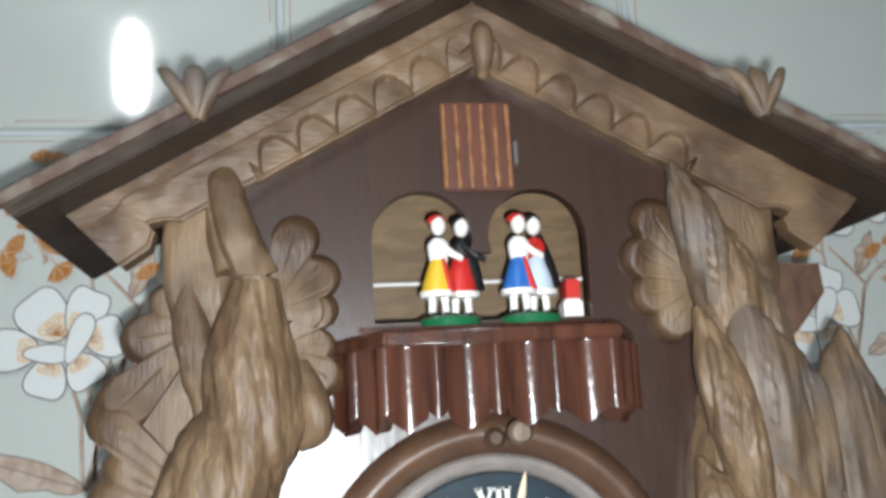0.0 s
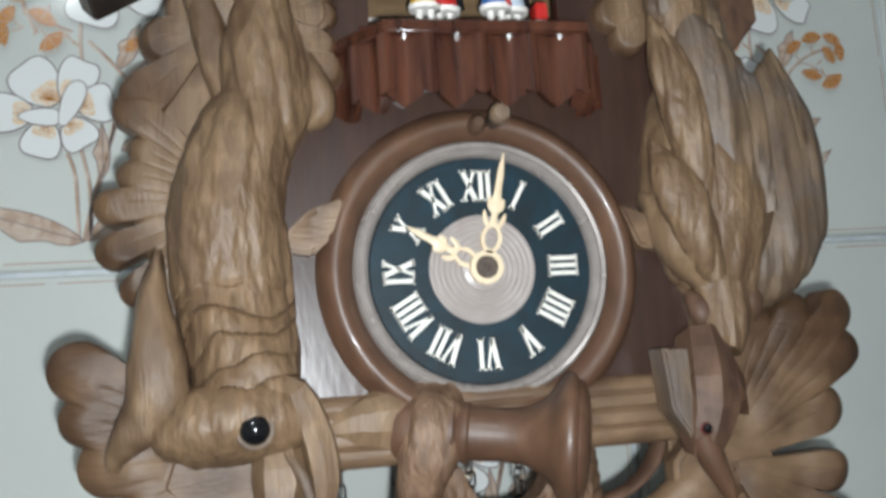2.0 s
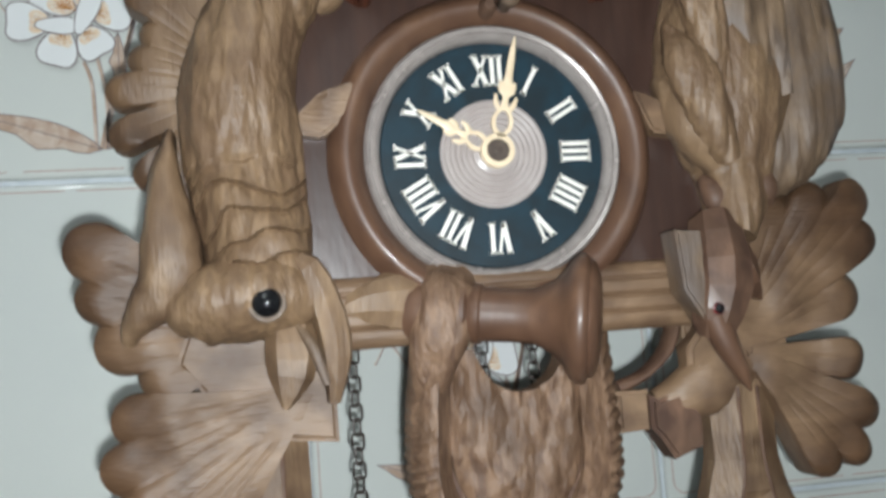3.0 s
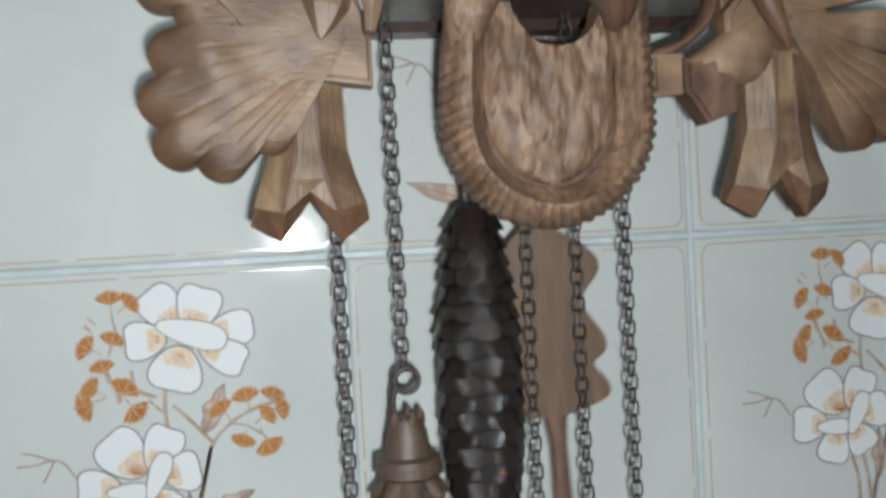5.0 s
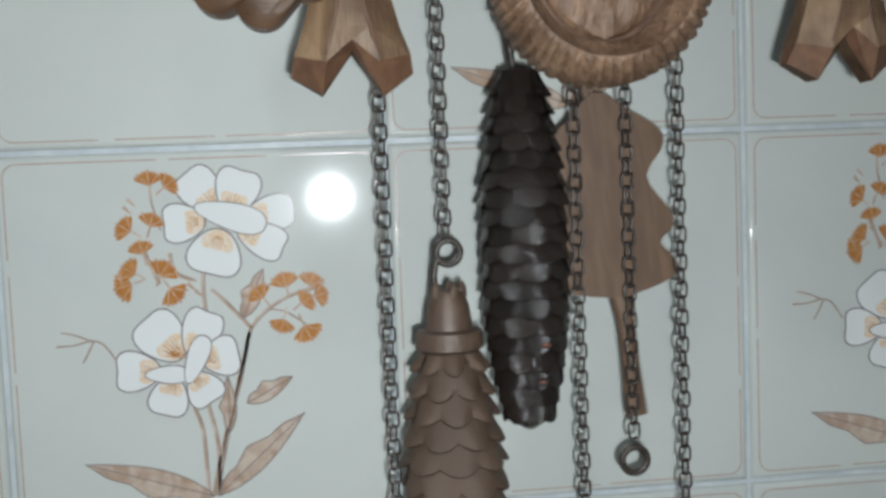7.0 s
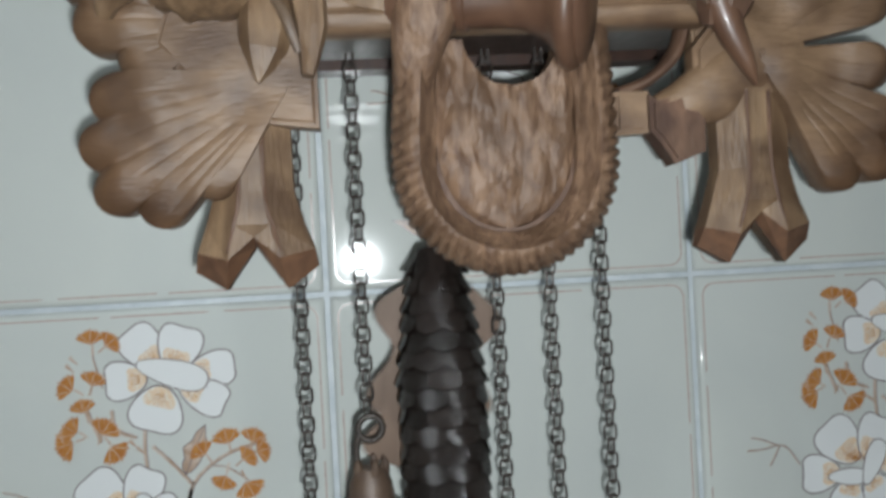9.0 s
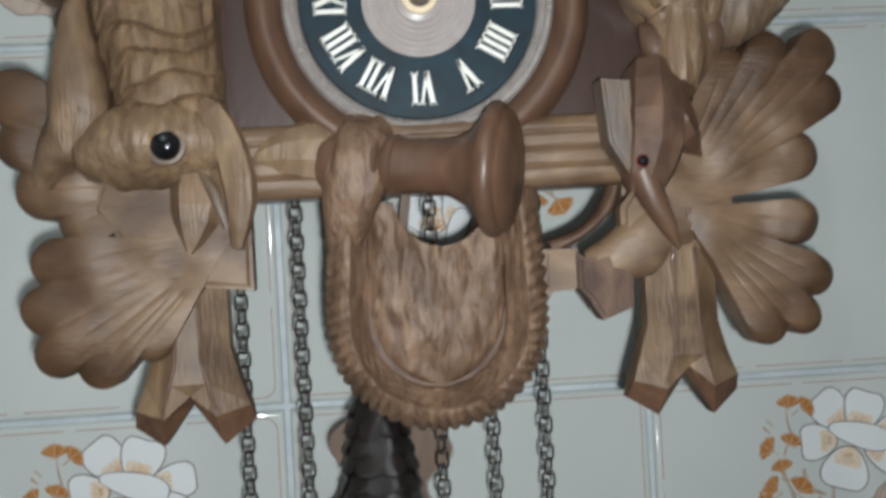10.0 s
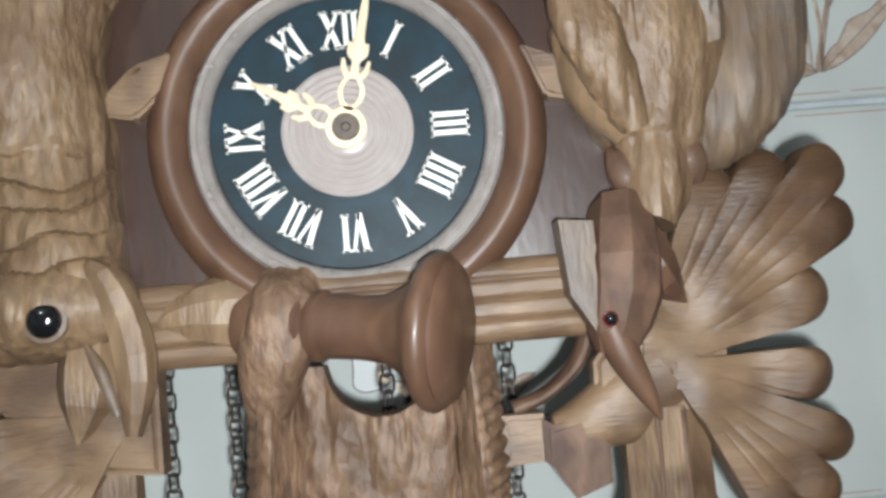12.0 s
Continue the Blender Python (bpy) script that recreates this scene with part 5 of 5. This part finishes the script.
def decor_mesh():
    """Printed bouquet: white blossoms with grey outlines, small orange flowers, tan stems and leaves."""
    bm = bmesh.new()
    rnd = random.Random(4)
    W, G, O, P, T = 0, 1, 2, 3, 4
    y = -0.00015
    e = 0.00012
    stems = (((1, -84), (12, -42), (21, -12), (25.5, 4), (35, 14), (47, 20.6), (60, 24)), ((25.5, 4.5), (15, 17), (6, 26)), ((2.8, 14), (2, 24), (2.5, 36)), ((5, -84), (5, -55), (1, -34)),
             ((-1, -84), (-2, -50), (-6, -36)), ((3, -84), (12, -45), (19, -21), (24.5, 2.7)), ((-44, -9), (-50, 0), (-56, 2.3), (-65, 0.5), (-73.5, 0.3)), ((-56, 2.3), (-65, 6), (-71, 7.4)),
             ((-55, 2), (-58, -4), (-61, -9)), ((-22, 82), (-22, 74), (-20, 66)), ((-27, 48), (-24, 40), (-20, 30)), ((-14, 46), (-12, 36), (-2, 31)), ((35, 14), (44, 12), (54, 5)), ((-21, 66), (-18, 58)))
    for k, s in enumerate(stems):
        s = [(p[0] / 1000, p[1] / 1000) for p in s]
        thin = 6 <= k <= 9 or k > 11
        line(bm, spline(s, 16), 0.0011 if thin else 0.0021, y, T)
        line(bm, [(p[0] + (0.0004 if thin else 0.0009), p[1]) for p in spline(s, 16)], 0.0004, y - e, G)
    def leaf_shape(a, b, w):
        a, b = np.array(a), np.array(b)
        d = b - a
        n = np.array([-d[1], d[0]]) / np.linalg.norm(d)
        pts = [tuple(a + d * t + n * w * math.sin(math.pi * t ** 0.8) * (1 + 0.25 * math.sin(t * 17))) for t in np.linspace(0, 1, 12)] + [tuple(a + d * t - n * w * math.sin(math.pi * t ** 0.8) * 0.9) for t in np.linspace(1, 0, 12)[1:-1]]
        fan(bm, pts, y - e, T)
        line(bm, [tuple(p) for p in pts] + [tuple(pts[0])], 0.0006, y - 2 * e, G)
        line(bm, [tuple(a), tuple(b)], 0.0005, y - 2 * e, G)
    for a, b, w in (((0.002, -0.084), (-0.0634, -0.0622), 0.0075), ((0.004, -0.084), (0.0515, -0.0423), 0.0068), ((0.0215, -0.0355), (0.0461, -0.0225), 0.005), ((0.022, 0.010), (0.0334, 0.0357), 0.0052), ((0.012, -0.050), (0.012, -0.020), 0.0042)):
        leaf_shape(a, b, w)

    def lobe(a, b, w, notch=0.1, n=26):
        """A rounded petal from its base a to its tip b."""
        d = np.array(b) - np.array(a)
        ln = np.linalg.norm(d)
        d = d / ln
        pts = []
        for i in range(n):
            q = 2 * math.pi * i / n
            c, s = math.cos(q), math.sin(q)
            along = ln * (0.5 + 0.5 * c - notch * math.exp(-(s / 0.35) ** 2) * (c > 0))
            h = w * 1.1 * math.copysign(abs(s) ** 0.8, s) * (0.82 + 0.26 * c)
            pts.append((a[0] + d[0] * along - d[1] * h, a[1] + d[1] * along + d[0] * h))
        return pts

    def bloom(petals, lips, mid):
        for k, (ax, az, bx, bz, w) in enumerate(petals):
            a, b, w = (ax / 1000, az / 1000), (bx / 1000, bz / 1000), w / 1000
            pts = lobe(a, b, w, 0.09 if k % 2 else 0.05)
            fan(bm, grow(pts, 0.0008), y - (3 + 4 * k) * e, G)
            fan(bm, pts, y - (4 + 4 * k) * e, W)
            near = (a[0] * 0.52 + b[0] * 0.48, a[1] * 0.52 + b[1] * 0.48)
            fan(bm, lobe(a, near, w * 0.62, 0.12), y - (5 + 4 * k) * e, P)
            dx, dz = near[0] - a[0], near[1] - a[1]
            for dq in (-0.45, -0.22, 0.0, 0.24, 0.46):
                f = 0.95 - 0.5 * abs(dq)
                line(bm, [(a[0] + dx * 0.3 - dz * dq * 0.3, a[1] + dz * 0.3 + dx * dq * 0.3), (a[0] + dx * f - dz * dq * f, a[1] + dz * f + dx * dq * f)], 0.0005, y - (6 + 4 * k) * e, O, True)
        for k, (ax, az, bx, bz, w) in enumerate(lips):
            pts = lobe((ax / 1000, az / 1000), (bx / 1000, bz / 1000), w / 1000, 0.0)
            fan(bm, grow(pts, 0.0007), y - (28 + 2 * k) * e, G)
            fan(bm, pts, y - (29 + 2 * k) * e, W)
        for q in range(9):
            a = radians(22 * q - 5)
            line(bm, [(mid[0], mid[1]), (mid[0] + 0.0055 * math.cos(a), mid[1] + 0.0055 * math.sin(a))], 0.0005, y - 27 * e, O)

    bloom(((12, 67, -4, 88, 11), (18, 65, 26, 89, 12), (27, 64, 51, 66, 9.5), (22, 57, 46, 45, 9.5), (13, 57, 6, 33.5, 14.5), (5, 62, -17, 61, 10.5)), ((0.5, 69.5, 36, 58.5, 7.5),), (0.018, 0.066))
    bloom(((-11, -9, -29, 13, 13), (-6, -8, 5, 16, 10.5), (0, -11, 19, -8, 11), (-5, -18, 4.5, -34, 10), (-15, -19, -21, -39, 10.5), (-22, -15, -45, -14, 11)), ((-29, -16.5, -8, -17.5, 4.8), (-8, -22, 2, 2, 5.5)), (-0.0135, -0.008))

    def small(cx, cz, s, a0):
        for q in range(3):
            a = a0 + q * 0.75 - 0.75
            pts = [(cx, cz)] + [(cx + s * math.cos(a + d) * k, cz + s * math.sin(a + d) * k) for d, k in ((-0.42, 0.8), (-0.3, 1.0), (-0.18, 0.86), (-0.02, 1.06), (0.14, 0.88), (0.26, 1.02), (0.4, 0.82))]
            flat(bm, [(cx + (px - cx) * 1.07, cz + (pz - cz) * 1.07) for px, pz in pts], y - (26 + 2 * q) * e, T)
            flat(bm, pts, y - (27 + 2 * q) * e, O)
            line(bm, [(cx, cz), pts[4]], 0.0004, y - (28 + 2 * q) * e, T)
        line(bm, [(cx, cz), (cx - 0.005 * math.cos(a0), cz - 0.006 * math.sin(a0))], 0.0011, y - 2 * e, T)
    for cx, cz, a0 in ((-22, 81, 1.6), (-15, 80, 0.6), (-32, 58, 2.6), (-23, 60, 1.2), (-27, 46, 1.8), (-31, 36, 2.6), (-33, 31, 3.4), (-19, 34, 1.0), (-15, 28, 5.4), (33, 20, 2.2), (45, 25, 1.8), (57, 25, 1.2), (59, 20, 0.2), (52, 16, 0.6), (43, 9, 4.4), (53, 5, 5.2)):
        cx, cz = cx / 1000, cz / 1000
        small(cx, cz, 0.0086 + rnd.uniform(-0.0012, 0.0012), a0)
    for cx, cz in ((-0.034, 0.075), (-0.036, 0.071), (-0.006, 0.03), (-0.002, 0.026), (0.036, 0.008)):
        line(bm, [(cx, cz), (cx + 0.004, cz - 0.004)], 0.0022, y - e, T, True)
    me = mesh_of("print", bm, T_WHITE, T_GREY, T_ORANGE, T_PALE, T_TAN, smooth=False)
    return me


def border_mesh():
    """Thin printed line round the tile, with small breaks."""
    bm = bmesh.new()
    a, r = 0.0945, 0.007
    for k in range(4):
        m = Matrix.Rotation(radians(90 * k), 3, "Y")
        for run in ([(-a + r, a), (-0.018, a)], [(-0.012, a), (0.038, a)], [(0.046, a), (a - r, a)], [(a - r + r * math.sin(q * math.pi / 16), a - r + r * math.cos(q * math.pi / 16)) for q in range(9)]):
            n0 = len(bm.verts)
            line(bm, run, 0.0007, -0.00012, 0)
            bm.verts.ensure_lookup_table()
            for v in bm.verts[n0:]:
                v.co = m @ v.co
    return mesh_of("border_line", bm, T_LINE, smooth=False)


def tile_mesh():
    bm = bmesh.new()
    h = 0.0985
    rings = []
    for inset, y in ((0, 0.006), (0, 0.0022), (0.0006, 0.0009), (0.0016, 0.0002), (0.003, 0.0)):
        rings.append([bm.verts.new((sx * (h - inset), y, sz * (h - inset))) for sx, sz in ((-1, -1), (1, -1), (1, 1), (-1, 1))])
    for a, b in zip(rings, rings[1:]):
        for j in range(4):
            bm.faces.new((a[j], a[(j + 1) % 4], b[(j + 1) % 4], b[j]))
    bm.faces.new(rings[-1])
    me = mesh_of("tile", bm, TILE)
    for f in me.polygons:
        f.use_smooth = f.area < 0.01
    return me


TILE_ME, DECOR, BORDER = tile_mesh(), decor_mesh(), border_mesh()
for i in range(-7, 8):
    for j in range(12):
        ob = new("tile", TILE_ME)
        ob.parent = wall
        near = abs(i) <= 3 and 4 <= j <= 11
        x, z = 0.2 * i, 0.2 * j + 0.2
        ob.location = (x, 0, z)
        ob.rotation_euler = (radians(random.uniform(-0.06, 0.06)), 0, radians(random.uniform(-0.06, 0.06)))
        if near:
            b = new("border_line", BORDER)
            b.parent = ob
            if (i + j) % 2 == 1:
                d = new("print", DECOR)
                d.parent = ob


# ---------------------------------------------------------------- what moves
def motions():
    period, peak, swing = 0.866, 5.157, 9.6
    rows = []
    for k in range(0, 241):
        t = k * 0.05
        a = -swing * math.cos(2 * math.pi * (t - peak) / period)
        rows.append((t, Matrix.Translation(PIVOT - BASE) @ pose(0, 0, 0, 0, a, 0)))
    walk(pend, rows)
    walk(flash, [(t, look(eye, target, roll) @ Matrix.Translation((0.009, -0.011, 0.012))) for t, eye, target, roll in PATH])


motions()
